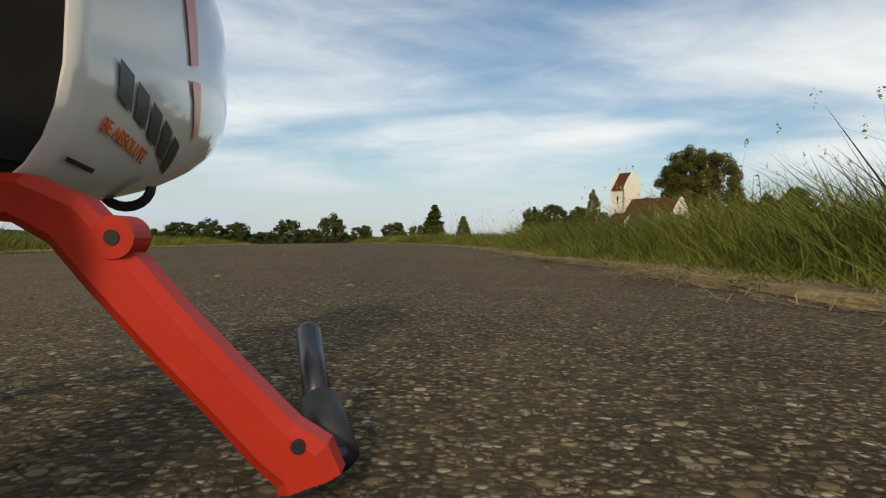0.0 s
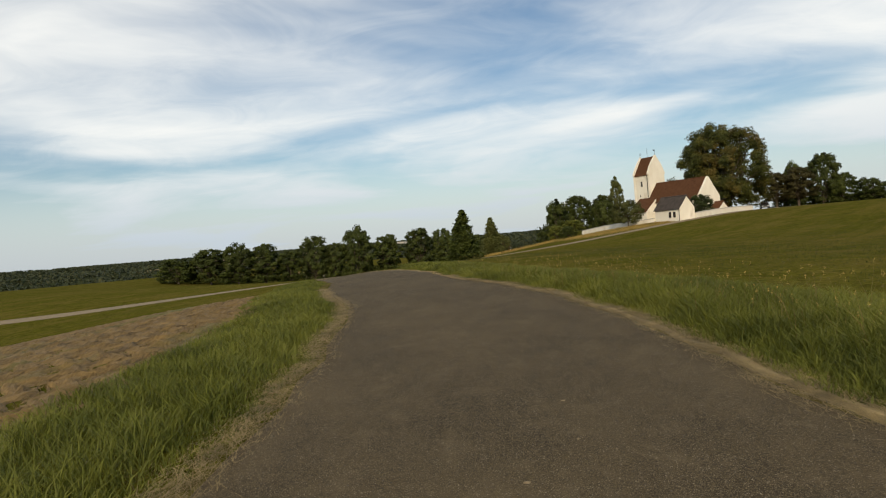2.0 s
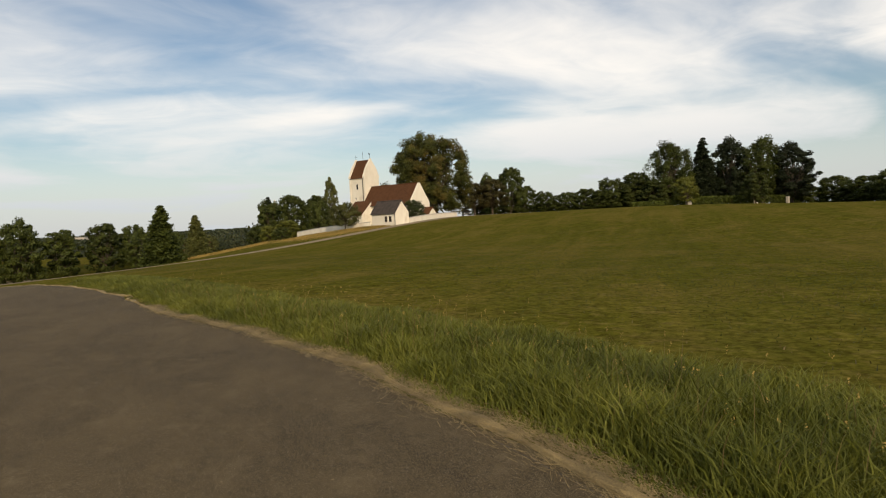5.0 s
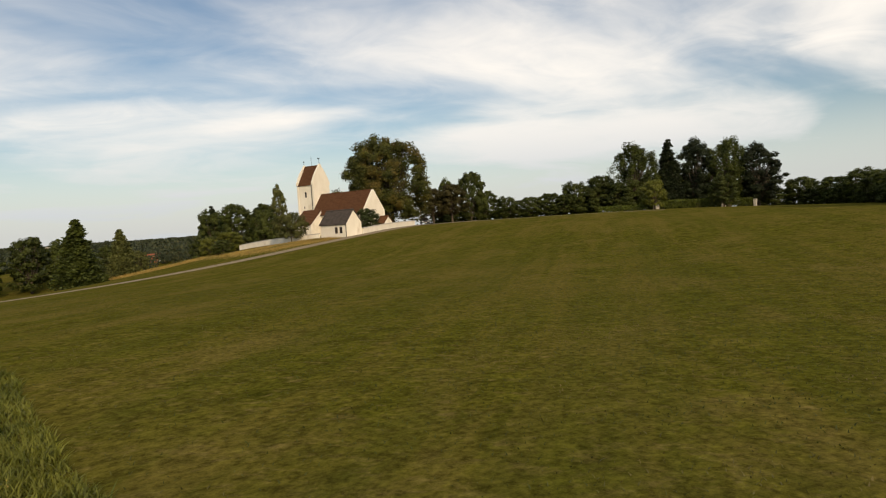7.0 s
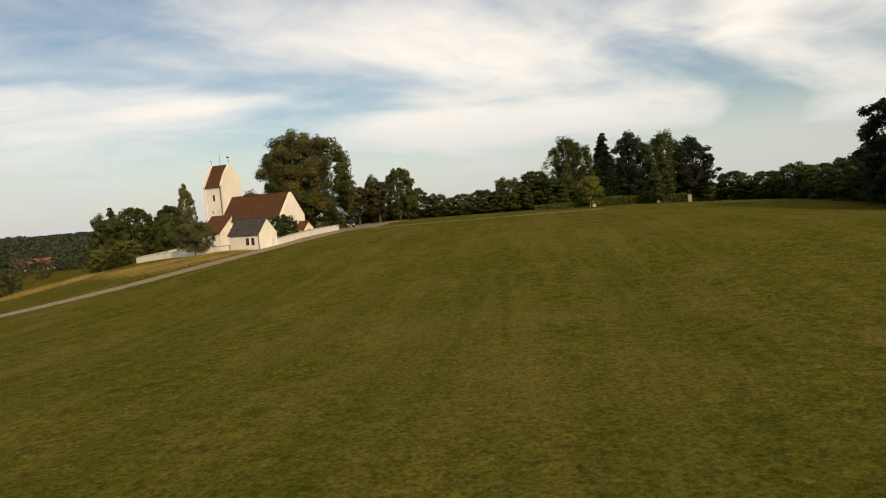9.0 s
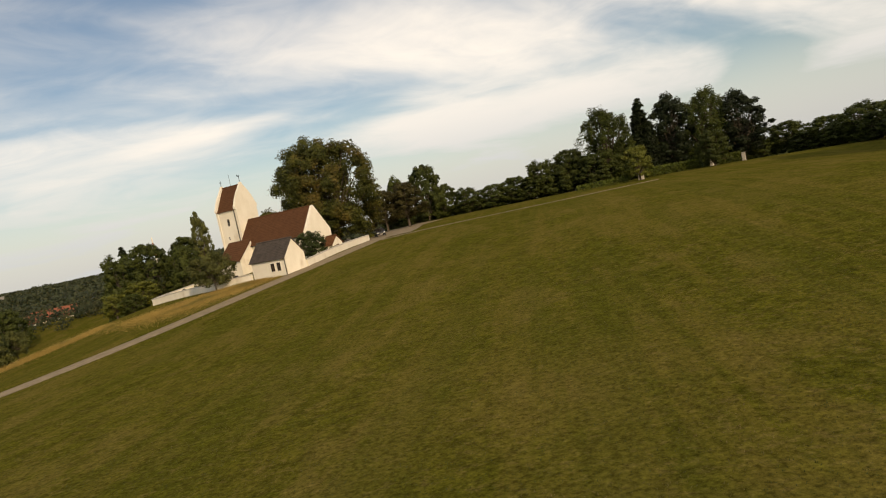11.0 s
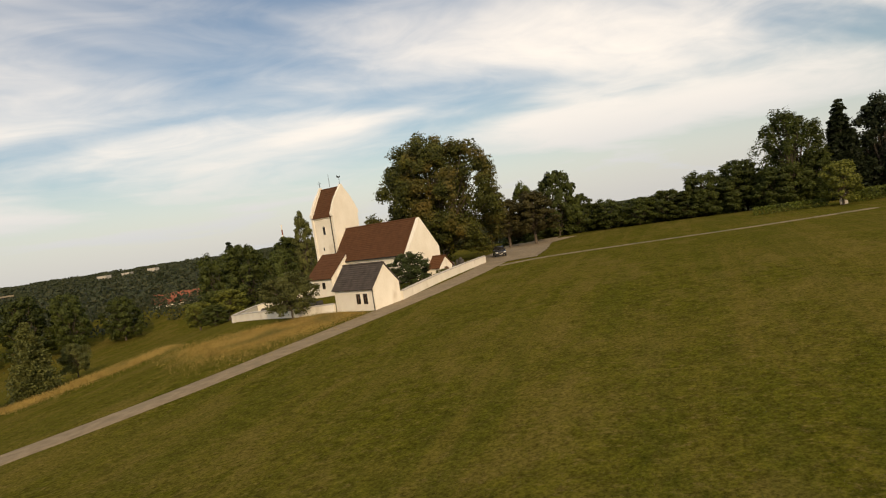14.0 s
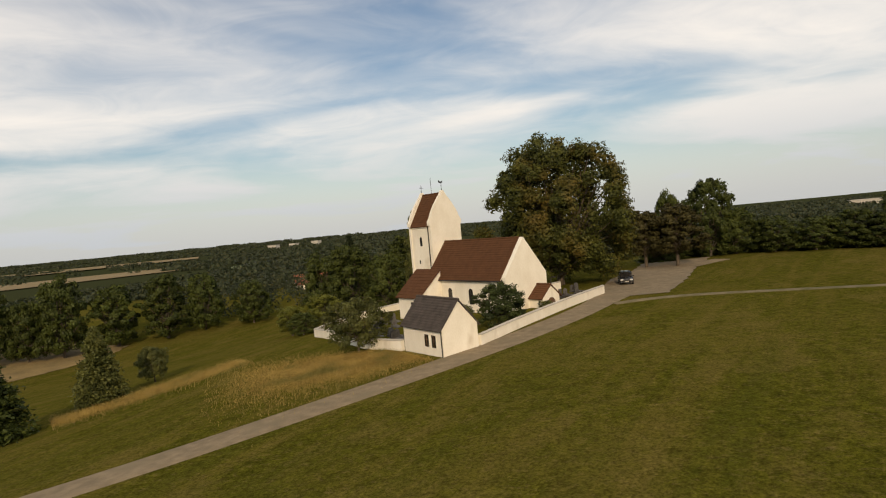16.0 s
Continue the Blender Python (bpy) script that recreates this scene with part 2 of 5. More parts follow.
STUBBLE = material("stubble", (0.230, 0.148, 0.052), (0.055, 0.036, 0.014), rough=0.95, scale=2.4, fine=14.0, bump=1.0, depth=0.08, stretch=(1.7, 0.16, 1), turn=-9, contrast=(0.50, 0.95), third=(0.11, 0.12, 0.03), third_scale=0.35, third_range=(0.56, 0.75))
WHEAT = material("ripe_field", (0.29, 0.205, 0.08), (0.16, 0.115, 0.045), rough=0.95, scale=0.2, fine=2.0, bump=0.3, depth=0.1)
GREEN_FIELD = material("green_field", (0.10, 0.12, 0.03), (0.06, 0.08, 0.02), rough=0.95, scale=0.2, fine=2.0, bump=0.3, depth=0.1)
GRASS = leaf_material("tall_grass", (0.175, 0.182, 0.027), (0.054, 0.069, 0.011), third=(0.165, 0.172, 0.030))
SHORT_GRASS = leaf_material("mown_grass", (0.090, 0.100, 0.015), (0.028, 0.040, 0.006), third=(0.19, 0.14, 0.05))
DRY_GRASS = leaf_material("dry_grass", (0.56, 0.39, 0.115), (0.29, 0.20, 0.055), third=(0.19, 0.17, 0.045))
BLEACHED = leaf_material("bleached_grass", (0.30, 0.215, 0.09), (0.12, 0.09, 0.04), third=(0.12, 0.12, 0.03))
LEAF = leaf_material("green_leaves", (0.090, 0.110, 0.020), (0.026, 0.037, 0.008))
LINDEN = leaf_material("linden_leaves", (0.108, 0.114, 0.020), (0.022, 0.030, 0.007), third=(0.125, 0.092, 0.02))
BROWNISH = leaf_material("browning_leaves", (0.090, 0.078, 0.024), (0.032, 0.030, 0.010))
NEEDLE = leaf_material("dark_needles", (0.030, 0.042, 0.014), (0.010, 0.016, 0.006))
YEW_LEAF = leaf_material("yew_needles", (0.060, 0.080, 0.020), (0.016, 0.024, 0.008))
SILVER = leaf_material("silver_leaves", (0.145, 0.150, 0.040), (0.046, 0.056, 0.016))
YELLOWISH = leaf_material("yellowing_leaves", (0.215, 0.225, 0.036), (0.085, 0.098, 0.016))
HEDGE_LEAF = leaf_material("hedge_leaves", (0.125, 0.150, 0.022), (0.045, 0.060, 0.010))
# bluer than the near leaves: a little distance haze is put into this colour
WOODS = leaf_material("distant_woods", (0.062, 0.078, 0.036), (0.024, 0.034, 0.018), third=(0.088, 0.086, 0.034), islands=0.18)
BARK = material("bark", (0.13, 0.10, 0.07), (0.05, 0.04, 0.03), rough=0.95, scale=4.0, fine=30.0, bump=0.8, depth=0.03, stretch=(1, 1, 0.2))
PLASTER = material("lime_plaster", (0.87, 0.82, 0.71), (0.75, 0.69, 0.57), rough=0.9, scale=0.7, fine=9.0, bump=0.25, depth=0.01, third=(0.58, 0.50, 0.38), third_scale=0.55, third_range=(0.60, 0.82), stretch=(1, 1, 0.5))
ROOF = material("clay_tiles", (0.112, 0.051, 0.024), (0.080, 0.037, 0.018), rough=0.85, scale=1.6, fine=14.0, bump=0.3, depth=0.02, islands=0.05, objects=0.05, specular=0.12)
SLATE = material("slate_roof", (0.084, 0.069, 0.059), (0.045, 0.037, 0.032), rough=0.75, scale=1.5, fine=14.0, bump=0.4, depth=0.03, islands=0.07, specular=0.2)
RED_ROOF = material("red_tiles", (0.27, 0.085, 0.042), (0.17, 0.055, 0.03), rough=0.85, scale=0.8, fine=6.0, bump=0.3, depth=0.03)
GLASS = material("dark_window", (0.030, 0.026, 0.022), (0.012, 0.011, 0.010), rough=0.2, scale=2, fine=8, bump=0)
WOOD = material("brown_wood", (0.16, 0.085, 0.04), (0.07, 0.036, 0.018), rough=0.7, scale=2.0, fine=20.0, bump=0.3, depth=0.01, stretch=(1, 1, 0.15))
IRON = material("dark_iron", (0.06, 0.055, 0.05), (0.03, 0.028, 0.026), rough=0.5, metal=0.6, bump=0.1, depth=0.003)
STONE = material("grave_stone", (0.105, 0.096, 0.086), (0.030, 0.027, 0.025), rough=0.6, scale=3.0, fine=25.0, bump=0.3, depth=0.01, objects=0.55)
CONCRETE = material("pale_concrete", (0.55, 0.51, 0.44), (0.38, 0.35, 0.30), rough=0.9, scale=1.2, fine=14.0, bump=0.3, depth=0.01)
CAR_PAINT = material("dark_car_paint", (0.030, 0.032, 0.036), (0.022, 0.023, 0.026), rough=0.25, bump=0, coat=0.6)
TYRE = material("tyre_rubber", (0.022, 0.022, 0.022), (0.014, 0.014, 0.014), rough=0.85, bump=0.2, depth=0.004)
CHROME = material("headlight_glass", (0.85, 0.85, 0.82), (0.7, 0.7, 0.68), rough=0.15, metal=0.5, bump=0)
RED_PLASTIC = material("red_plastic", (0.44, 0.026, 0.010), (0.36, 0.020, 0.008), specular=0.25, rough=0.45, scale=30, fine=300, bump=0.05, depth=0.0005)
WHITE_SHELL = material("white_glossy_shell", (0.74, 0.73, 0.69), (0.66, 0.65, 0.62), rough=0.14, scale=6, fine=40, bump=0, coat=0.7)
ORANGE = material("orange_print", (0.72, 0.16, 0.03), (0.62, 0.13, 0.025), rough=0.3, bump=0, coat=0.4)
# black of the prints, and of the discs that stand for shade in holes
INK_AND_BORE_SHADE = material("black_print_and_bore_shade", (0.02, 0.02, 0.022), (0.012, 0.012, 0.013), rough=0.35, bump=0)
CARBON = material("black_carbon", (0.022, 0.022, 0.032), (0.010, 0.010, 0.014), rough=0.3, scale=40, fine=300, bump=0.05, depth=0.0005)
RUBBER = material("black_rubber", (0.025, 0.026, 0.030), (0.014, 0.015, 0.018), rough=0.55, scale=40, fine=300, bump=0.1, depth=0.0005)

# ---- helpers of the build ----


def part(name, bm, mat, parent=None, label="", smooth=False):
    """Link a bmesh as one mesh object under a thing or a part."""
    me = bpy.data.meshes.new(name)
    bmesh.ops.recalc_face_normals(bm, faces=bm.faces)
    bm.to_mesh(me)
    bm.free()
    me.materials.append(mat)
    if smooth:
        me.shade_smooth()
    ob = new(name, me)
    if parent:
        ob.parent = parent
    if label:
        ob["label"] = label
    return ob


def array_mesh(name, verts, faces, mat):
    """A mesh from numpy arrays: verts n x 3, faces m x k."""
    me = bpy.data.meshes.new(name)
    verts, faces = np.asarray(verts, np.float32), np.asarray(faces, np.int32)
    n, k = faces.shape
    me.vertices.add(len(verts))
    me.vertices.foreach_set("co", verts.ravel())
    me.loops.add(n * k)
    me.loops.foreach_set("vertex_index", faces.ravel())
    me.polygons.add(n)
    me.polygons.foreach_set("loop_start", np.arange(n, dtype=np.int32) * k)
    me.update(calc_edges=True)
    me.materials.append(mat)
    return me


def thing(name, matrix, label, category, group="", kind=""):
    ob = new(name)
    ob.matrix_world = matrix
    return tagged(ob, label, category, group, kind)


def box(bm, x0, x1, y0, y1, z0, z1, bevel=0.0):
    b = bmesh.ops.create_cube(bm, size=1)
    bmesh.ops.transform(bm, matrix=Matrix.Translation(((x0 + x1) / 2, (y0 + y1) / 2, (z0 + z1) / 2)) @ Matrix.Diagonal((x1 - x0, y1 - y0, z1 - z0, 1)), verts=b["verts"])
    if bevel:
        bmesh.ops.bevel(bm, geom=list({e for v in b["verts"] for e in v.link_edges}), offset=bevel, segments=2, affect="EDGES")
    return bm


def a_box(*args, **kw):
    return box(bmesh.new(), *args, **kw)


def prism(bm, outline, axis, a, b):
    """An outline of (p, q) pairs pushed along an axis from a to b: axis x gives (y, z) outlines, y gives (x, z), z gives (x, y)."""
    def at(p, q, s):
        return {"x": (s, p, q), "y": (p, s, q), "z": (p, q, s)}[axis]
    low, high = [bm.verts.new(at(p, q, a)) for p, q in outline], [bm.verts.new(at(p, q, b)) for p, q in outline]
    bm.faces.new(low)
    bm.faces.new(high[::-1])
    n = len(outline)
    for i in range(n):
        bm.faces.new((low[i], high[i], high[(i + 1) % n], low[(i + 1) % n]))
    return bm


def a_prism(*args):
    return prism(bmesh.new(), *args)


def rod(bm, p, q, r0, r1=None, sides=8):
    """A tapered round bar from p to q."""
    p, q = Vector(p), Vector(q)
    r1 = r0 if r1 is None else r1
    turn = (q - p).to_track_quat("Z", "Y").to_matrix().to_4x4()
    made = bmesh.ops.create_cone(bm, cap_ends=True, segments=sides, radius1=r0, radius2=r1, depth=(q - p).length)
    bmesh.ops.transform(bm, matrix=Matrix.Translation((p + q) / 2) @ turn, verts=made["verts"])
    return bm


def smoothstep(a, b, x):
    s = np.clip((np.asarray(x, float) - a) / (b - a), 0, 1)
    return s * s * (3 - 2 * s)


# ---- the land ----
# soft knolls and hollows on a 45 m net; rows from south to north
KNOLLS = (
    (-1.88, 1.13, 2.51, 0.84, -0.17, 2.82),
    (-0.87, 2.72, -2.99, 5.17, -3.03, 5.28),
    (-8.47, 8.13, -5.49, 6.73, -4.38, 4.46),
    (1.26, -0.64, -0.27, 3.53, 0.49, -0.03),
    (2.36, -4.52, 5.81, -3.0, 3.41, 1.16),
    (-4.97, -0.44, 1.38, 2.69, 0.92, -0.26),
    (-6.04, -2.27, -6.64, 3.1, 0.11, -1.15),
)


def land(x, y):
    """Height of the ground."""
    x, y = np.asarray(x, float), np.asarray(y, float)
    z = np.full(np.broadcast(x, y).shape, -3.0)
    for j, row in enumerate(KNOLLS):
        for i, a in enumerate(row):
            z = z + a * np.exp(-((x + 55 - 45 * i) ** 2 + (y + 40 - 45 * j) ** 2) / 2888.0)
    far = np.hypot(x - 50, y - 90)
    z = z - 9 * smoothstep(170, 420, far) + 3 * smoothstep(900, 3600, far) + 3 * smoothstep(1200, 3000, far) * np.sin(x / 410 + y / 700) * np.cos(y / 520 - x / 900)
    z = z - 1.7 * np.exp(-((x - 95) ** 2 + (y - 55) ** 2) / 2000.0)
    z = z - 46 * smoothstep(600, 4200, far) * smoothstep(0.15, 0.5, (x - 50) / (far + 1))
    z = z - 7.5 * np.exp(-((x - 16) ** 2 + (y - 385) ** 2) / 5000.0)
    return z


def road_x(y):
    """Middle of the road, which bends to the left behind the rise."""
    y = np.asarray(y, float)
    return -1.72 - 0.0062 * np.clip(y, 0, 26) ** 2 * 0.55 - np.clip(y - 14, 0, 200) ** 1.5 * 0.032


def hump(x, y):
    return 0.032 * np.exp(-((x + 0.05) ** 2 + (y - 0.25) ** 2) / (2 * 0.75 ** 2))


def build_land():
    def ticks(lo, hi, step, end, n):
        out = np.geomspace(1, end, n)
        mid = np.arange(lo, hi + 0.1, step)
        return np.concatenate([(lo - out * step * 1.0)[::-1], mid, hi + out * step * 1.0])
    xs, ys = ticks(-100, 220, 2.5, 1700, 34), ticks(-60, 290, 2.5, 1700, 34)
    gx, gy = np.meshgrid(xs, ys)
    v = np.stack([gx, gy, land(gx, gy)], -1).reshape(-1, 3)
    n, m = len(ys), len(xs)
    i = (np.arange(n - 1)[:, None] * m + np.arange(m - 1)).ravel()
    me = array_mesh("ground", v, np.stack([i, i + 1, i + m + 1, i + m], 1), MEADOW)
    me.shade_smooth()
    tagged(new("ground", me), "mown meadow, olive green with yellowed patches, on rolling land", "ground", kind="structure")


build_land()


def ribbon(name, left, right, mat, label, category, lift, rows=1, extra=None, across=8):
    """A strip of ground between two polylines of equal length, laid a little above the land."""
    left, right = np.asarray(left, float), np.asarray(right, float)
    s = np.linspace(0, 1, across + 1)[None, :, None]
    p = left[:, None, :] * (1 - s) + right[:, None, :] * s
    z = land(p[..., 0], p[..., 1]) + lift
    z[:, 0] -= lift + 0.05
    z[:, -1] -= lift + 0.05
    if extra:
        z = z + extra(p[..., 0], p[..., 1])
    v = np.concatenate([p, z[..., None]], -1).reshape(-1, 3)
    n, m = len(left), across + 1
    i = (np.arange(n - 1)[:, None] * m + np.arange(across)).ravel()
    me = array_mesh(name, v, np.stack([i, i + 1, i + m + 1, i + m], 1), mat)
    me.shade_smooth()
    return tagged(new(name, me), label, category, kind="structure")


def resample(points, step):
    p = np.asarray(points, float)
    d = np.concatenate([[0], np.cumsum(np.hypot(*np.diff(p, axis=0).T))])
    s = np.arange(0, d[-1], step)
    return np.stack([np.interp(s, d, p[:, k]) for k in range(p.shape[1])], 1)


def smooth_line(points, step):
    p = resample(points, step)
    for _ in range(30):
        p[1:-1] = (p[:-2] + 2 * p[1:-1] + p[2:]) / 4
    return p


def sides(line, width):
    t = np.gradient(line, axis=0)
    t /= np.linalg.norm(t, axis=1)[:, None]
    nrm = np.stack([-t[:, 1], t[:, 0]], 1)
    return line + nrm * width / 2, line - nrm * width / 2


def wobble(n, amount, step, seed):
    r = np.random.RandomState(seed)
    return np.interp(np.arange(n), np.arange(0, n + step, step), r.randn(len(np.arange(0, n + step, step)))) * amount


def build_road():
    y = np.concatenate([np.arange(-30, -2, 0.5), np.arange(-2, 4, 0.12), np.arange(4, 75, 0.5)])
    mid = np.stack([road_x(y), y], 1)
    l, r = sides(mid, 5.5)
    l[:, 0] += wobble(len(y), 0.10, 3, 5)
    r[:, 0] += wobble(len(y), 0.08, 3, 6)
    ribbon("road", l, r, ASPHALT, "worn grey-brown asphalt farm road with rough aggregate", "road", 0.03, extra=hump, across=44)
    # bleached straw along the upper edge
    for k, (edge, sign) in enumerate(((r, 1),)):
        out = edge + np.stack([np.full(len(y), 0.09 * sign) + wobble(len(y), 0.10, 2, 11 + k), np.zeros(len(y))], 1)
        inn = edge - np.stack([np.full(len(y), 0.03 * sign) + wobble(len(y), 0.09, 2, 21 + k), np.zeros(len(y))], 1)
        a, b = (inn, out) if sign > 0 else (out, inn)
        ribbon("verge", a, b, STRAW, "strip of bleached straw and dust along the road's edge", "verge", 0.05, across=4)
    return l, r


ROAD_L, ROAD_R = build_road()

# the gravel lane from the valley past the church, and the branch across the meadow
LANE = smooth_line([(-80, 84), (-40, 92), (-10, 99), (8, 106.5), (21, 111.5), (31, 115.8), (38.5, 119.2), (46, 123.5), (54, 130), (61, 138), (67, 146), (73, 156), (82, 165), (95, 170)], 1.0)
l, r = sides(LANE, 4.2)
w = smoothstep(58, 74, LANE[:, 0]) * (1 - smoothstep(84, 95, LANE[:, 0]))
r = r + np.stack([1.4 * w, -1.3 * w], 1)
l = l + np.stack([-1.5 * w, 2.5 * w], 1)
ribbon("lane", l, r, GRAVEL, "pale gravel lane along the churchyard wall, widening to a parking place", "lane", 0.05)
BRANCH = smooth_line([(60, 134), (66, 135.2), (76, 130.8), (85, 126.4), (93, 122.6), (102, 120.2), (113, 118.6)], 1.0)
l, r = sides(BRANCH, 1.7)
ribbon("lane", l, r, TRACK, "narrow pale gravel track branching off across the meadow", "lane", 0.06)


def patch(name, corners, mat, label, lift=0.05, n=24):
    """A field: a quad draped on the land."""
    a, b, c, d = (np.array(p, float) for p in corners)
    s = np.linspace(0, 1, n + 1)
    u, v = np.meshgrid(s, s)
    u, v = u[..., None], v[..., None]
    p = (a * (1 - u) + b * u) * (1 - v) + (d * (1 - u) + c * u) * v
    p[..., 0] += 0.28 * np.sin(1.7 * p[..., 1]) + 0.22 * np.sin(4.1 * p[..., 1] + 1)
    z = land(p[..., 0], p[..., 1]) + lift
    m = n + 1
    i = (np.arange(n)[:, None] * m + np.arange(n)).ravel()
    me = array_mesh(name, np.concatenate([p, z[..., None]], -1).reshape(-1, 3), np.stack([i, i + 1, i + m + 1, i + m], 1), mat)
    me.shade_smooth()
    tagged(new(name, me), label, "field", kind="structure")




def build_stubble_field():
    """The harvested field: ploughed rows with clods, draped on the land."""
    r = np.random.RandomState(31)
    a, b, c, d = (np.array(p, float) for p in ((-6.4, -6), (-9.6, 31), (-48, 42), (-44, -14)))
    n, m = 220, 421
    u, v = np.meshgrid(np.linspace(0, 1, m), np.linspace(0, 1, n), indexing="xy")
    v, u = u ** 1.4, v
    p = (a * (1 - u[..., None]) + b * u[..., None]) * (1 - v[..., None]) + (d * (1 - u[..., None]) + c * u[..., None]) * v[..., None]
    p[..., 0] += (0.28 * np.sin(1.7 * p[..., 1]) + 0.22 * np.sin(4.1 * p[..., 1] + 1)) * (1 - v)
    near = 1 - smoothstep(0.0, 0.75, v)
    z = land(p[..., 0], p[..., 1]) + 0.03 + (0.045 * np.sin(v * 39 * 6.283 / 0.9 + 0.6 * np.sin(u * 21)) + 0.028 * r.randn(n, m)) * smoothstep(0, 0.03, v) * (0.25 + 0.75 * near)
    i = (np.arange(n - 1)[:, None] * m + np.arange(m - 1)).ravel()
    me = array_mesh("field", np.concatenate([p, z[..., None]], -1).reshape(-1, 3), np.stack([i, i + m, i + m + 1, i + 1], 1), STUBBLE)
    tagged(new("field", me), "harvested brown stubble field with rough rows beside the road", "field", kind="structure")


build_stubble_field()
patch("field", [(-49.1, 219.2), (-30.3, 237.3), (-28.4, 245.3), (-72.4, 265.2)], WHEAT, "ripe yellow field in front of a row of trees", 0.12)
patch("field", [(-330, 640), (-150, 760), (-170, 900), (-420, 800)], WHEAT, "distant yellow grain field", 1.0)
patch("field", [(-560, 1100), (-240, 1240), (-280, 1420), (-700, 1350)], WHEAT, "distant yellow grain field on the far slope", 2.0)
patch("field", [(-90, 640), (40, 690), (30, 760), (-110, 720)], GREEN_FIELD, "distant green field between woods", 1.0)
patch("parking_place", [(60.5, 138.5), (68.4, 137.4), (96.5, 176.5), (84, 178)], GRAVEL, "gravel parking place between the lane and the trees", 0.07)

# ---- the church ----
NAVE_W, NAVE_L, EAVE, RIDGE = 6.66, 14.21, 4.43, 8.63     # metres above the church's base
church = thing("church", pose(48.95, 137.66, 1.5, 0, 0, 30.34), "white plastered village church with brown tiled roofs and a gabled tower", "church")


def gable_wall(name, outline, y, thick, parent, label=""):
    return part(name, a_prism(outline, "y", y, y + thick), PLASTER, parent, label)


def tiled_slope(name, p0, along, down, mat, parent, rows, label=""):
    """A roof slope with stepped courses of tiles; p0 is an upper corner, along the ridge and down the slope are vectors."""
    bm = bmesh.new()
    p0, along, down = Vector(p0), Vector(along), Vector(down)
    up = along.cross(down).normalized()
    if up.z < 0:
        up = -up
    line = [(0.0, 0.08)]
    for i in range(rows):
        line += [((i + 1.0) / rows, 0.115), ((i + 1.0) / rows, 0.08)]
    line[-1] = (1.12 - 0.12 * (rows - 1) / rows, 0.02)
    line.append((0.0, 0.0))
    ends = [[bm.verts.new(p0 + down * f + up * h + along * e) for f, h in line] for e in (0, 1)]
    n = len(line)
    for k in range(n):
        bm.faces.new((ends[0][k], ends[0][(k + 1) % n], ends[1][(k + 1) % n], ends[1][k]))
    bm.faces.new(ends[0])
    bm.faces.new(ends[1][::-1])
    bmesh.ops.recalc_face_normals(bm, faces=bm.faces)
    return part(name, bm, mat, parent, label)


def saddle_roof(x0, x1, y0, y1, eave, ridge, mat, parent, over=0.3, rows=18):
    mid = (x0 + x1) / 2
    drop = (ridge - eave) / (mid - x0)
    for s in (-1, 1):
        tiled_slope("roof", (mid, y0, ridge), (0, y1 - y0, 0), (s * (mid - x0 + over), 0, -drop * (mid - x0 + over)), mat, parent, rows)
    bm = bmesh.new()
    rod(bm, (mid, y0, ridge + 0.08), (mid, y1, ridge + 0.08), 0.13, sides=8)
    part("ridge_cap", bm, mat, parent)


def arch(w, h, n=7):
    """Outline of a round-headed opening, its foot at the origin."""
    r = w / 2
    return [(-r, 0), (r, 0)] + [(r * math.cos(math.pi * k / n), h - r + r * math.sin(math.pi * k / n)) for k in range(n + 1)]


def window_in_x(parent, x, y, z, w, h, mat=GLASS, name="window", sign=-1):
    """A round-headed window on a wall that faces along -x, set in a moulded reveal."""
    outer = [(y + p, z + q - 0.08) for p, q in arch(w + 0.22, h + 0.2)]
    fr = part(name, a_prism(outer, "x", x - 0.03, x + 0.12), PLASTER, parent)
    part("pane", a_prism([(y + p, z + q) for p, q in arch(w, h)], "x", x - 0.045, x - 0.01), mat, fr)
    bm = bmesh.new()
    box(bm, x - 0.06, x - 0.045, y - 0.02, y + 0.02, z, z + h)
    for k in (0.33, 0.66):
        box(bm, x - 0.06, x - 0.045, y - w / 2, y + w / 2, z + h * k - 0.015, z + h * k + 0.015)
    part("glazing_bar", bm, IRON, fr)


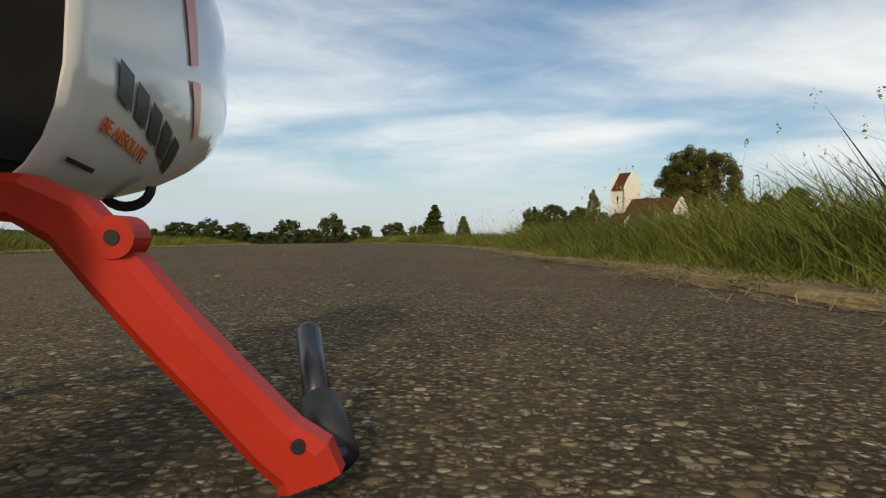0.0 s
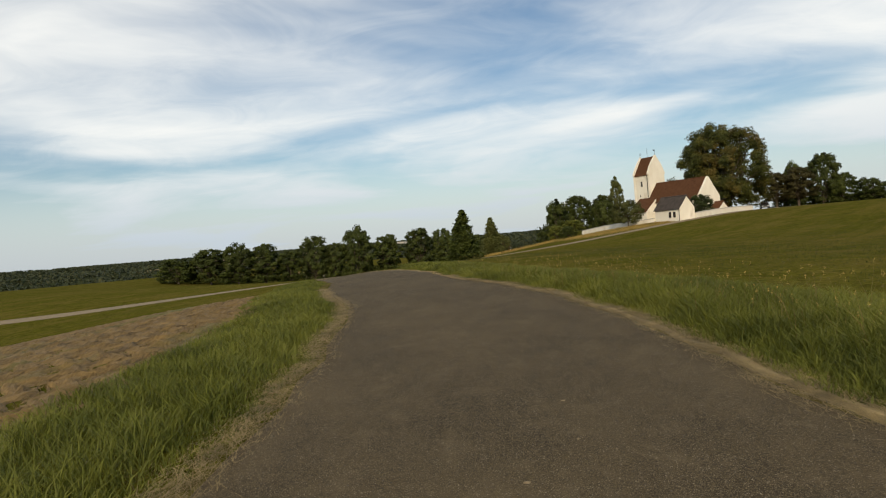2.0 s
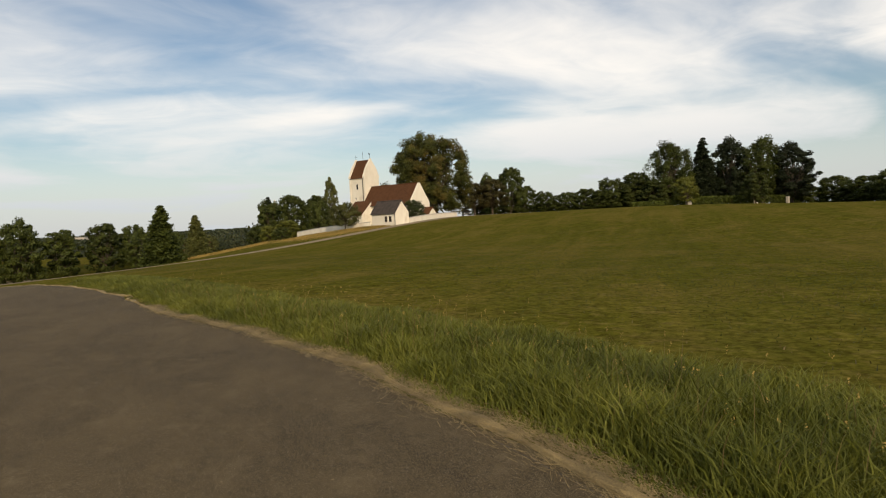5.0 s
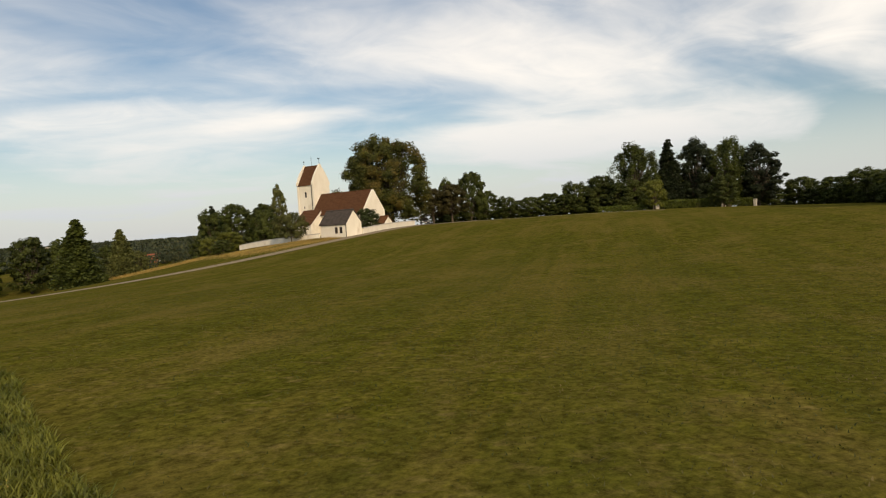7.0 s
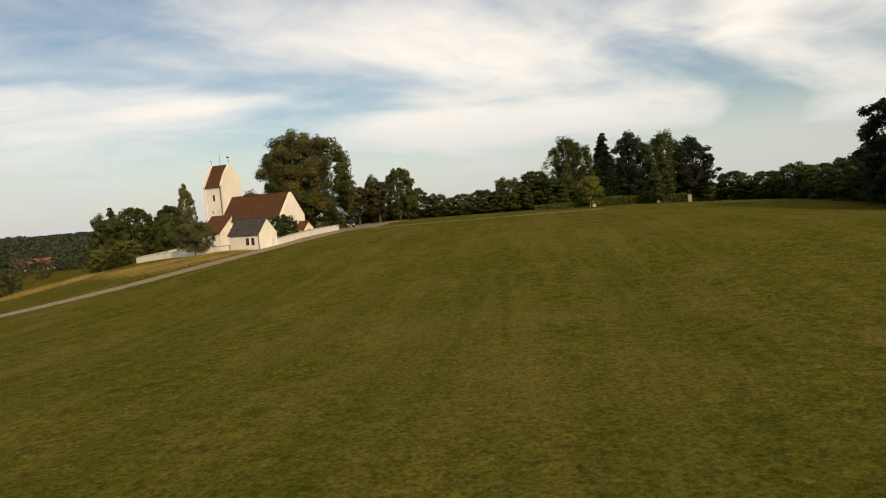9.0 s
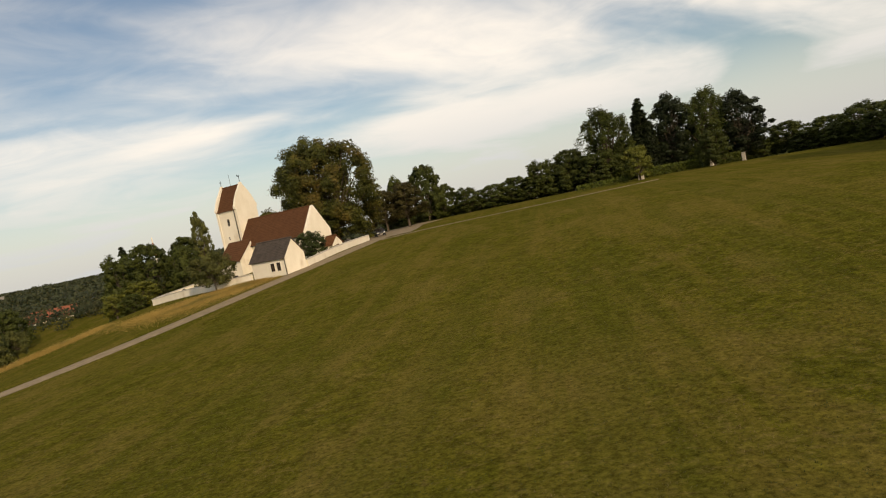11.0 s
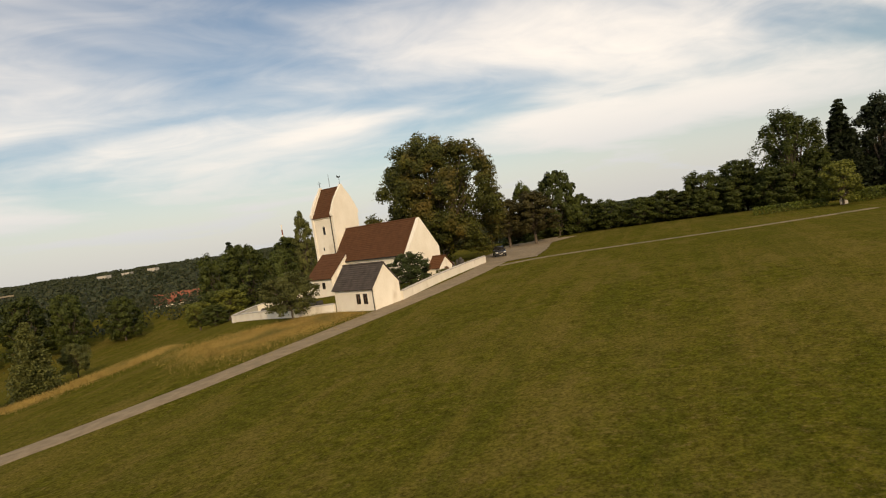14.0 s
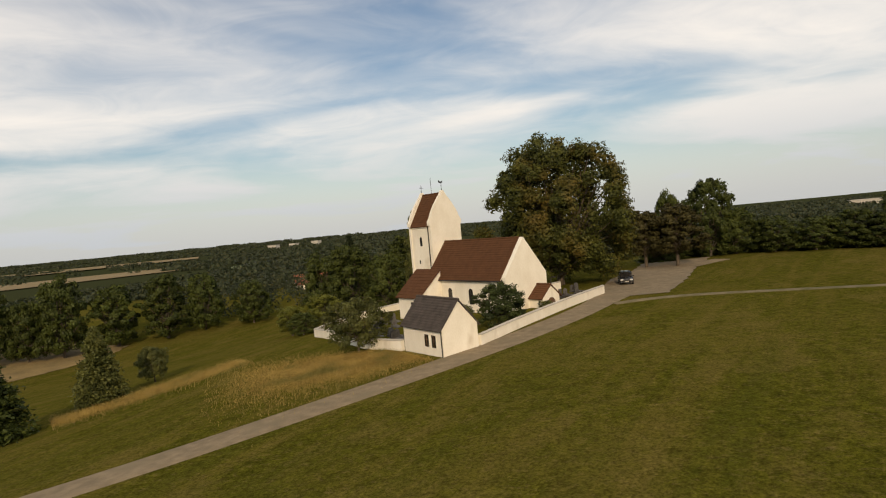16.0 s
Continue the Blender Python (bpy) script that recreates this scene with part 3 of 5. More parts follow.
def build_church():
    base = -1.6
    part("side_wall", a_box(0, 0.6, 0, NAVE_L, base, EAVE), PLASTER, church)
    part("side_wall", a_box(NAVE_W - 0.6, NAVE_W, 0, NAVE_L, base, EAVE), PLASTER, church)
    gable = [(-0.02, base), (NAVE_W + 0.02, base), (NAVE_W + 0.02, EAVE), (NAVE_W / 2, RIDGE + 0.12), (-0.02, EAVE)]
    gable_wall("gable_wall", gable, -0.25, 0.62, church, "white gable wall with grey stains")
    gable_wall("gable_wall", gable, NAVE_L - 0.5, 0.5, church)
    saddle_roof(0, NAVE_W, 0.35, NAVE_L, EAVE, RIDGE, ROOF, church)
    part("cornice", a_box(-0.16, 0.0, 0.36, NAVE_L, EAVE - 0.35, EAVE - 0.12), PLASTER, church)
    for y in (5.9, 9.8):
        window_in_x(church, 0.0, y, 1.15, 0.75, 1.9)
    # gutter and downpipe
    bm = bmesh.new()
    rod(bm, (-0.36, 0.3, EAVE - 0.42), (-0.36, NAVE_L, EAVE - 0.42), 0.075)
    part("gutter", bm, IRON, church, "dark metal gutter under the eaves")
    bm = bmesh.new()
    rod(bm, (-0.12, 0.25, base), (-0.12, 0.25, EAVE - 0.2), 0.06)
    part("downpipe", bm, IRON, church, "dark metal downpipe")
    # tower
    cx, w, d, s, ze, za = 4.06, 4.92, 4.3, 14.95, 11.1, 15.12
    x0, x1, y1 = cx - w / 2, cx + w / 2, s + d
    part("tower_wall", a_box(x0, x1, s + 0.05, y1 - 0.05, base, ze), PLASTER, church, "white plastered tower shaft")
    def shoulder(n=7):
        # convex, slightly bellied gable edge with small kneelers
        pts = [(x0 - 0.12, base), (x1 + 0.12, base), (x1 + 0.12, ze - 0.15), (x1 + 0.32, ze - 0.1), (x1 + 0.32, ze + 0.35)]
        half = w / 2 + 0.2
        for k in range(1, n):
            a = k / n
            pts.append((cx + half * (1 - a) + 0.42 * math.sin(math.pi * a) * (1 - 0.3 * a), ze + 0.3 + (za - ze + 0.1) * a))
        pts.append((cx + 0.12, za + 0.45))
        pts.append((cx - 0.12, za + 0.45))
        for k in range(n - 1, 0, -1):
            a = k / n
            pts.append((cx - half * (1 - a) - 0.42 * math.sin(math.pi * a) * (1 - 0.3 * a), ze + 0.3 + (za - ze + 0.1) * a))
        pts += [(x0 - 0.32, ze + 0.35), (x0 - 0.32, ze - 0.1), (x0 - 0.12, ze - 0.15)]
        return pts
    gable_wall("tower_gable", shoulder(), s - 0.3, 0.42, church, "white tower gable with curved edges")
    gable_wall("tower_gable", shoulder(), y1 - 0.12, 0.42, church)
    saddle_roof(x0, x1, s + 0.1, y1 - 0.1, ze, za, ROOF, church, over=0.15, rows=14)
    part("tower_cornice", a_box(x0 - 0.14, x0, s + 0.13, y1 - 0.13, ze - 0.35, ze - 0.1), PLASTER, church)
    window_in_x(church, x0, s + d * 0.5, 8.3, 0.5, 1.25)
    part("vent_slot", a_box(x0 - 0.02, x0 + 0.05, s + d * 0.62, s + d * 0.62 + 0.22, 5.9, 6.4), GLASS, church)
    bm = bmesh.new()
    rod(bm, (x0 - 0.18, s + 0.25, 3.0), (x0 - 0.18, s + 0.25, ze - 0.2), 0.07)
    part("downpipe", bm, IRON, church)
    for y, name in ((s - 0.1, "weathercock"), (y1 + 0.1, "cross")):
        bm = bmesh.new()
        rod(bm, (cx, y, za + 0.4), (cx, y, za + 1.5), 0.035)
        if name == "cross":
            rod(bm, (cx - 0.3, y, za + 1.15), (cx + 0.3, y, za + 1.15), 0.035)
        else:
            prism(bm, [(cx - 0.4, za + 1.45), (cx - 0.1, za + 1.4), (cx + 0.2, za + 1.45), (cx + 0.3, za + 1.75), (cx + 0.12, za + 1.6), (cx - 0.2, za + 1.62), (cx - 0.42, za + 1.8)], "y", y - 0.02, y + 0.02)
        part(name, bm, IRON, church)
    bm = bmesh.new()
    rod(bm, (cx, s + d * 0.5, za), (cx, s + d * 0.5, za + 2.3), 0.03)
    part("lightning_rod", bm, IRON, church)
    # lean-to sacristy in front of the tower's foot
    a0, a1, aw, zt, zl = 11.48, 16.47, 3.39, 5.35, 2.42
    prof = [(-aw, base), (0.02, base), (0.02, zt - 0.1), (-aw, zl - 0.05)]
    part("sacristy_wall", a_prism(prof, "y", a0 + 0.1, a1 - 0.1), PLASTER, church)
    tiled_slope("sacristy_roof", (0.05, a0 - 0.1, zt), (0, a1 - a0 + 0.2, 0), (-aw - 0.35, 0, -(zt - zl) * (aw + 0.35) / aw), ROOF, church, 10)
    part("window", a_box(-aw - 0.03, -aw + 0.1, a0 + 1.6, a0 + 2.2, 0.7, 1.6), GLASS, church)
    # porch on the gable
    p0, p1, py, pe, pr = 3.55, 6.35, -2.3, 1.75, 3.0
    pm = (p0 + p1) / 2
    part("porch_wall", a_prism([(p0, base), (p1, base), (p1, pe), (pm, pr), (p0, pe)], "y", py, -0.25), PLASTER, church)
    saddle_roof(p0, p1, py - 0.15, -0.25, pe, pr, ROOF, church, over=0.25, rows=7)
    door = part("door", a_prism([(pm + p, -0.55 + q) for p, q in arch(1.25, 2.15)], "y", py - 0.06, py + 0.05), WOOD, church, "dark brown arched wooden door")
    part("door_handle", a_box(pm + 0.35, pm + 0.42, py - 0.12, py - 0.06, 0.4, 0.55), IRON, door)
    bm = bmesh.new()
    rod(bm, (NAVE_W + 0.2, -0.7, base), (NAVE_W + 0.2, -0.7, 3.6), 0.05)
    rod(bm, (NAVE_W + 0.2, -0.7, 3.6), (NAVE_W + 0.2, -1.2, 3.7), 0.04)
    box(bm, NAVE_W + 0.1, NAVE_W + 0.3, -1.5, -1.1, 3.62, 3.74)
    tagged(part("street_lamp", bm, IRON), "thin dark lamp post beside the church gable", "lamp").matrix_world = church.matrix_world.copy()


build_church()


def build_hut():
    hut = thing("mortuary_chapel", pose(39.42, 121.69, 1.2, 0, 0, 25.94), "small white chapel with a dark slate roof at the wall corner", "chapel")
    w, ln, ze, za = 3.8, 6.53, 2.42, 4.66
    part("wall", a_prism([(0, -1.2), (w, -1.2), (w, ze), (w / 2, za - 0.05), (0, ze)], "y", 0.0, ln), PLASTER, hut, "white plaster with grey weather stains")
    saddle_roof(0, w, -0.12, ln + 0.15, ze, za, SLATE, hut, over=0.22, rows=12)
    for y in (1.35, 2.5):
        win = part("window", a_box(-0.04, 0.1, y - 0.42, y + 0.42, 0.55, 1.85), PLASTER, hut)
        part("pane", a_box(-0.06, -0.03, y - 0.32, y + 0.32, 0.65, 1.75), GLASS, win)
        bm = bmesh.new()
        box(bm, -0.08, -0.06, y - 0.02, y + 0.02, 0.65, 1.75)
        box(bm, -0.08, -0.06, y - 0.32, y + 0.32, 1.28, 1.32)
        part("glazing_bar", bm, WOOD, win)
    bm = bmesh.new()
    rod(bm, (-0.08, 0.08, -1.0), (-0.08, 0.08, ze - 0.1), 0.05)
    part("downpipe", bm, IRON, hut)


build_hut()


def wall_run(points, height, thick=0.38):
    """Churchyard wall: plastered, with a sloping coping; it follows the ground."""
    for (xa, ya), (xb, yb) in zip(points, points[1:]):
        n = max(1, round(math.hypot(xb - xa, yb - ya) / 3.0))
        bm, cap = bmesh.new(), bmesh.new()
        dx, dy = (xb - xa), (yb - ya)
        ln = math.hypot(dx, dy)
        nx, ny = -dy / ln, dx / ln
        rings, caps = [], []
        for k in range(n + 1):
            x, y = xa + dx * k / n, ya + dy * k / n
            g = float(land(x, y))
            def pt(mesh, o, z):
                return mesh.verts.new((x + nx * o, y + ny * o, z))
            t = thick / 2
            rings.append([pt(bm, -t, g - 0.5), pt(bm, -t, g + height), pt(bm, t, g + height), pt(bm, t, g - 0.5)])
            caps.append([pt(cap, -t - 0.06, g + height), pt(cap, -t - 0.06, g + height + 0.05), pt(cap, 0, g + height + 0.14), pt(cap, t + 0.06, g + height + 0.05), pt(cap, t + 0.06, g + height)])
        for mesh, rr in ((bm, rings), (cap, caps)):
            m = len(rr[0])
            for a, b in zip(rr, rr[1:]):
                for i in range(m):
                    mesh.faces.new((a[i], a[(i + 1) % m], b[(i + 1) % m], b[i]))
            mesh.faces.new(rr[0])
            mesh.faces.new(rr[-1][::-1])
        ob = tagged(part("churchyard_wall", bm, PLASTER), "low white plastered churchyard wall with a coping", "wall", "walls round the churchyard")
        part("coping", cap, CONCRETE, ob)


wall_run([(43.0, 123.6), (52.5, 132.8), (62.6, 143.1)], 0.98)
wall_run([(36.4, 127.9), (32.9, 132.9), (26.7, 152.0), (31, 163), (41, 167)], 0.95)
wall_run([(55.6, 149.8), (60.2, 152.6)], 1.1)


def build_graves():
    r = random.Random(4)
    spots = []
    for k in range(9):                                  # beside the gable
        spots.append((57.0 + r.uniform(-1.6, 4.6), 146.6 + r.uniform(-1.8, 3.0), r))
    for k in range(16):                                 # behind the chapel
        spots.append((34.0 + r.uniform(-4, 3.2), 142.0 + r.uniform(-8, 9), r))
    for x, y, _ in spots:
        g = float(land(x, y))
        ob = thing("gravestone", pose(x, y, g, 0, 0, 30 + r.uniform(-12, 12)), "upright stone grave marker on a plinth in the churchyard", "gravestone", "graves")
        w, h = r.uniform(0.45, 0.8), r.uniform(0.6, 1.0)
        part("plinth", a_box(-w / 2 - 0.1, w / 2 + 0.1, -0.18, 0.18, -0.2, 0.2, bevel=0.02), STONE, ob)
        o = [(p, q + 0.2) for p, q in arch(w, h)] if r.random() < 0.5 else [(-w / 2, 0.2), (w / 2, 0.2), (w / 2, h), (0, h + 0.2), (-w / 2, h)]
        part("stone", a_prism(o, "y", -0.1, 0.1), STONE, ob)
        part("grave_border", a_box(-w / 2 - 0.1, w / 2 + 0.1, -1.9, -0.2, -0.2, 0.14), STONE, ob)


build_graves()

# ---- the car ----


def build_car():
    x, y = 68.9, 150.6
    car = thing("car", pose(x, y, float(land(x, y)) + 0.08, 0, 0, -20), "dark estate car parked under the linden, headlights towards the church lane", "car")
    prof = [(-2.15, 0.32), (-2.2, 0.62), (-2.1, 0.82), (-1.15, 0.98), (-0.45, 1.5), (0.3, 1.62), (1.5, 1.6), (2.0, 1.05), (2.15, 0.95), (2.15, 0.35)]
    bm = a_prism(prof, "x", -0.88, 0.88)
    for v in bm.verts:
        if v.co.z > 1.2:
            v.co.x *= 0.80
    bmesh.ops.bevel(bm, geom=list(bm.edges), offset=0.05, segments=2, affect="EDGES")
    body = part("body", bm, CAR_PAINT, car, smooth=False)
    part("windscreen", a_prism([(-1.16, 1.03), (-0.50, 1.47), (-0.53, 1.51), (-1.20, 1.07)], "x", -0.66, 0.66), GLASS, body)
    for s in (-1, 1):
        part("side_window", a_prism([(-0.75, 1.06), (1.75, 1.08), (1.45, 1.5), (-0.35, 1.46)], "x", s * 0.80 - 0.03, s * 0.80 + 0.03), GLASS, body)
        part("headlight", a_box(s * 0.62 - 0.2, s * 0.62 + 0.2, -2.24, -2.1, 0.62, 0.8, bevel=0.03), CHROME, body)
        part("mirror", a_box(s * 0.98 - 0.1, s * 0.98 + 0.1, -0.85, -0.7, 1.0, 1.15, bevel=0.03), CAR_PAINT, body)
        for wy in (-1.35, 1.35):
            bm = bmesh.new()
            rod(bm, (s * 0.72, wy, 0.32), (s * 0.92, wy, 0.32), 0.32, sides=20)
            tyre = part("wheel", bm, TYRE, car)
            bm = bmesh.new()
            rod(bm, (s * 0.92, wy, 0.32), (s * 0.93, wy, 0.32), 0.2, sides=14)
            part("rim", bm, CHROME, tyre)
    part("grille", a_box(-0.4, 0.4, -2.24, -2.17, 0.55, 0.72), IRON, body)
    part("number_plate", a_box(-0.26, 0.26, -2.25, -2.2, 0.40, 0.5), CONCRETE, body, "pale plate")


build_car()

# ---- trees ----


def leaf_cards(r, centres, size, out=None):
    """Four-cornered leaf clumps at the centres, turned at random or roughly towards out: verts and faces."""
    n = len(centres)
    c = r.randn(n, 3) * (1.0 if out is None else 0.55)
    if out is not None:
        c = c + out
    c /= np.linalg.norm(c, axis=1)[:, None] + 1e-9
    a = np.cross(c, r.randn(n, 3))
    a /= np.linalg.norm(a, axis=1)[:, None] + 1e-9
    b = np.cross(c, a)
    s = size * r.uniform(0.55, 1.25, (n, 1))
    v = np.stack([centres - a * s, centres - b * s * 0.62 + c * s * 0.2, centres + a * s, centres + b * s * 0.62 + c * s * 0.2], 1)
    return v.reshape(-1, 3), np.arange(4 * n).reshape(-1, 4)


def blob(r, n, centre, radii, rough=0.25):
    """Points near the surface of an uneven lump."""
    d = r.randn(n, 3)
    d /= np.linalg.norm(d, axis=1)[:, None]
    k = 1 + rough * (np.sin(d[:, 0] * 5 + centre[0]) * np.cos(d[:, 1] * 6 + centre[1]) + 0.6 * np.sin(d[:, 2] * 7 + centre[2]))
    rad = r.uniform(0.55, 1.0, n) ** 0.5 * k
    return np.array(centre) + d * np.array(radii) * rad[:, None], d


def broadleaf(name, seed, height, width, trunk, lobes, leaves, leaf, mat, shape=1.0, droop=0.75):
    """Meshes of a broad-leaved tree: a forked trunk with limbs, and a lumpy crown of feathery boughs with gaps between them."""
    r = np.random.RandomState(seed)
    bm = bmesh.new()
    th = height * trunk
    rod(bm, (0, 0, -0.6), (0, 0, th + height * 0.25), height * 0.026, height * 0.016, 10)
    boughs = int(lobes * (1.35 if lobes > 100 else 2.3))
    ph = r.uniform(0, 6.283, 4)
    pts, outs = [], []
    low = th * 0.9
    for k in range(boughs):
        f = ((k + r.uniform(0.1, 0.9)) / boughs) ** 0.92
        env = math.sin(math.pi * min(1.0, 0.16 + 0.84 * f) ** shape) ** 0.55 if shape > 1 else max(0.04, 1 - abs((f - 0.40) / 0.62) ** 2.7) ** 0.5
        ang = k * 2.399 + r.uniform(-0.5, 0.5)
        lump = 1 + 0.15 * math.sin(2 * ang + ph[0] + 3 * f) + 0.12 * math.sin(3 * ang + ph[1] - 7 * f) + 0.10 * math.sin(5 * ang + ph[2] + 11 * f)
        rr = width / 2 * env * lump * (0.42 + 0.52 * r.uniform() ** 0.45)
        z = low + (height - low) * (0.05 + 0.89 * f) + 0.03 * height * r.randn()
        c = np.array((rr * math.cos(ang), rr * math.sin(ang), z))
        s = width * (r.uniform(0.075, 0.150) if lobes > 100 else r.uniform(0.058, 0.125)) * (34.0 / lobes) ** 0.36
        n = int(leaves * 0.90 / boughs * r.uniform(0.7, 1.3))
        d = r.randn(n, 3)
        d *= (r.uniform(0.12, 1.0, n) ** 0.42 / (np.linalg.norm(d, axis=1) + 1e-9))[:, None]
        knob = 1 + 0.22 * np.sin(6 * d[:, :1] + k) * np.cos(5 * d[:, 1:2] - k) + 0.18 * np.sin(9 * d[:, 2:] + 2 * k) + 0.10 * np.abs(r.randn(n, 1))
        pts.append(c + d * np.array((s, s, s * droop)) * knob)
        centre = np.array((0, 0, low + (height - low) * 0.42))
        away = (c - centre) / (np.linalg.norm(c - centre) + 1e-9)
        outs.append(1.1 * d + 0.5 * away)
        if k % 2 == 0:
            rod(bm, (0, 0, th + height * r.uniform(0.0, 0.22)), tuple(c * (0.86, 0.86, 1.0)), height * 0.010, height * 0.0025, 5)
    n = int(leaves * 0.10)
    f, ang = r.uniform(0.05, 0.85, n), r.uniform(0, 6.283, n)
    rr = width * 0.30 * np.sqrt(r.uniform(0, 1, n)) * np.sqrt(np.clip(1 - np.abs((f - 0.4) / 0.62) ** 2.7, 0.02, 1))
    pts.append(np.stack([rr * np.cos(ang), rr * np.sin(ang), low + (height - low) * f], 1))
    outs.append(r.randn(n, 3))
    v, fc = leaf_cards(r, np.concatenate(pts), leaf, np.concatenate(outs))
    me = bpy.data.meshes.new(name + "_trunk")
    bm.to_mesh(me)
    bm.free()
    me.materials.append(BARK)
    return me, array_mesh(name + "_crown", v, fc, mat), height, width * 0.98


def conifer(name, seed, height, width, leaves, leaf, mat, ragged=0.35, bare=0.06):
    """Meshes of a spruce: whorls of drooping branches on a straight stem."""
    r = np.random.RandomState(seed)
    bm = bmesh.new()
    rod(bm, (0, 0, -0.6), (0, 0, height * 0.97), height * 0.018, height * 0.003, 8)
    pts, tiers = [], 26
    for k in range(tiers):
        f = (k + 0.3) / tiers
        z, rad = height * (bare + (1 - bare) * f), width / 2 * (1 - f) ** 0.66 + 0.12
        for j in range(int(8 + 8 * (1 - f))):
            a, ln = r.uniform(0, 6.283), rad * r.uniform(1 - ragged, 1.05)
            m = max(4, int(leaves / (tiers * 7) * (1.4 - f)))
            s = r.uniform(0.12, 1, m)
            p = np.stack([np.cos(a) * ln * s, np.sin(a) * ln * s, z - 0.28 * ln * s ** 1.5 + 0.1 * height / tiers * r.randn(m)], 1)
            pts.append(p + r.randn(m, 3) * 0.10 * rad)
    v, f = leaf_cards(r, np.concatenate(pts), leaf)
    me = bpy.data.meshes.new(name + "_trunk")
    bm.to_mesh(me)
    bm.free()
    me.materials.append(BARK)
    return me, array_mesh(name + "_crown", v, f, mat), height, width


def plant(name, meshes, x, y, top, width, label, category="tree", group="", spin=None, sink=0.0):
    """A tree at x, y whose top reaches that height above sea level of the plan."""
    trunk, crown, h, w = meshes
    g = float(land(x, y)) - sink
    rnd = random.Random(int(x * 13 + y * 7))
    s = (width / w, width / w, (top - g) / h)
    ob = new(name)
    ob.matrix_world = Matrix.LocRotScale((x, y, g), Euler((0, 0, rnd.uniform(0, 6.28) if spin is None else spin)), s)
    tagged(ob, label, category, group)
    for nm, me in (("trunk", trunk), ("crown", crown)):
        o = new(nm, me)
        o.parent = ob
    return ob


ROUND = [broadleaf("round_tree", 10 + k, 10, 8, 0.05, 34 + 4 * k, 15000, 0.20, LEAF, 0.9) for k in range(3)]
OVAL = [broadleaf("oval_tree", 20 + k, 12, 7, 0.05, 34, 15000, 0.22, LEAF) for k in range(2)]
BROWN = [broadleaf("brown_tree", 30 + k, 11, 7, 0.20, 34, 14000, 0.20, BROWNISH) for k in range(2)]
BIRCH = broadleaf("birch", 41, 18, 9, 0.06, 52, 24000, 0.18, LEAF, 1.1, 1.7)
SPRUCE = conifer("spruce", 51, 18, 6.5, 20000, 0.25, NEEDLE)
PINE = broadleaf("pine", 52, 17, 10, 0.06, 46, 24000, 0.22, NEEDLE, 1.1)
YEW = broadleaf("yew", 71, 5, 4.4, 0.06, 30, 13000, 0.11, YEW_LEAF, 0.9)
GOLD = broadleaf("yellow_tree", 81, 8, 6, 0.12, 30, 9000, 0.18, YELLOWISH, 0.9)
APPLE = broadleaf("apple_tree", 91, 5.5, 6.5, 0.20, 32, 12000, 0.13, SILVER, 0.8)
POPLAR = conifer("poplar", 61, 12, 5.5, 15000, 0.20, LEAF, 0.3, 0.02)
SLOPE_PEAR = conifer("slope_pear", 97, 9, 5.5, 17000, 0.16, SILVER, 0.35, 0.03)
PEAR = broadleaf("pear_tree", 95, 9, 5.5, 0.06, 44, 15000, 0.15, SILVER, 1.15)
HERO = broadleaf("linden", 101, 21, 20, 0.05, 130, 100000, 0.20, LINDEN, 0.85, 0.95)

plant("linden_tree", HERO, 62.6, 159.2, 23.3, 20.6, "huge old linden with browning leaves beside the church", spin=0.6)
# round the church
plant("round_tree", OVAL[0], 42.6, 201, 10.9, 9.5, "dark dome-shaped tree behind the church", spin=1.0)
plant("spruce_tree", SPRUCE, 31.8, 223, 12.0, 8, "dark pointed spruce on the slope behind the church")
plant("broadleaf_tree", ROUND[0], 31.9, 183, 10.4, 9, "bushy green tree below the churchyard")
plant("broadleaf_tree", ROUND[1], 37.5, 177, 8.6, 6.5, "bushy green tree below the churchyard")
plant("apple_tree", APPLE, 32.2, 131.6, 6.0, 5.8, "spreading fruit tree at the churchyard wall")
plant("pear_tree", SLOPE_PEAR, 4.4, 140.2, 5.2, 5.8, "single bushy tree beside the lane on the slope")
plant("young_tree", APPLE, 7.3, 149.0, 0.9, 4.0, "small young tree on the grassy slope")
plant("broadleaf_tree", ROUND[2], 27.0, 190, 9.0, 9, "green tree on the slope below the church")
plant("yellow_tree", GOLD, 27.0, 168, 3.6, 6, "yellow-green bush on the slope")
plant("yellow_tree", GOLD, 22.3, 166, 2.4, 4.6, "yellow-green bush on the slope")
plant("bush", ROUND[1], 24.5, 160, 1.9, 4, "low green bush on the slope", "bush")
plant("birch_tree", PEAR, 44.6, 191, 15.8, 4.6, "slender silvery birch behind the tower")
plant("yew_bush", YEW, 46.7, 130.8, 6.2, 4.7, "dark evergreen yew by the church door", "bush")
plant("shrub", APPLE, 43.6, 135.5, 3.6, 2.4, "thin shrub in front of the nave wall", "shrub")
plant("shrub", APPLE, 53.5, 137.2, 2.9, 1.8, "thin shrub beside the porch", "shrub")
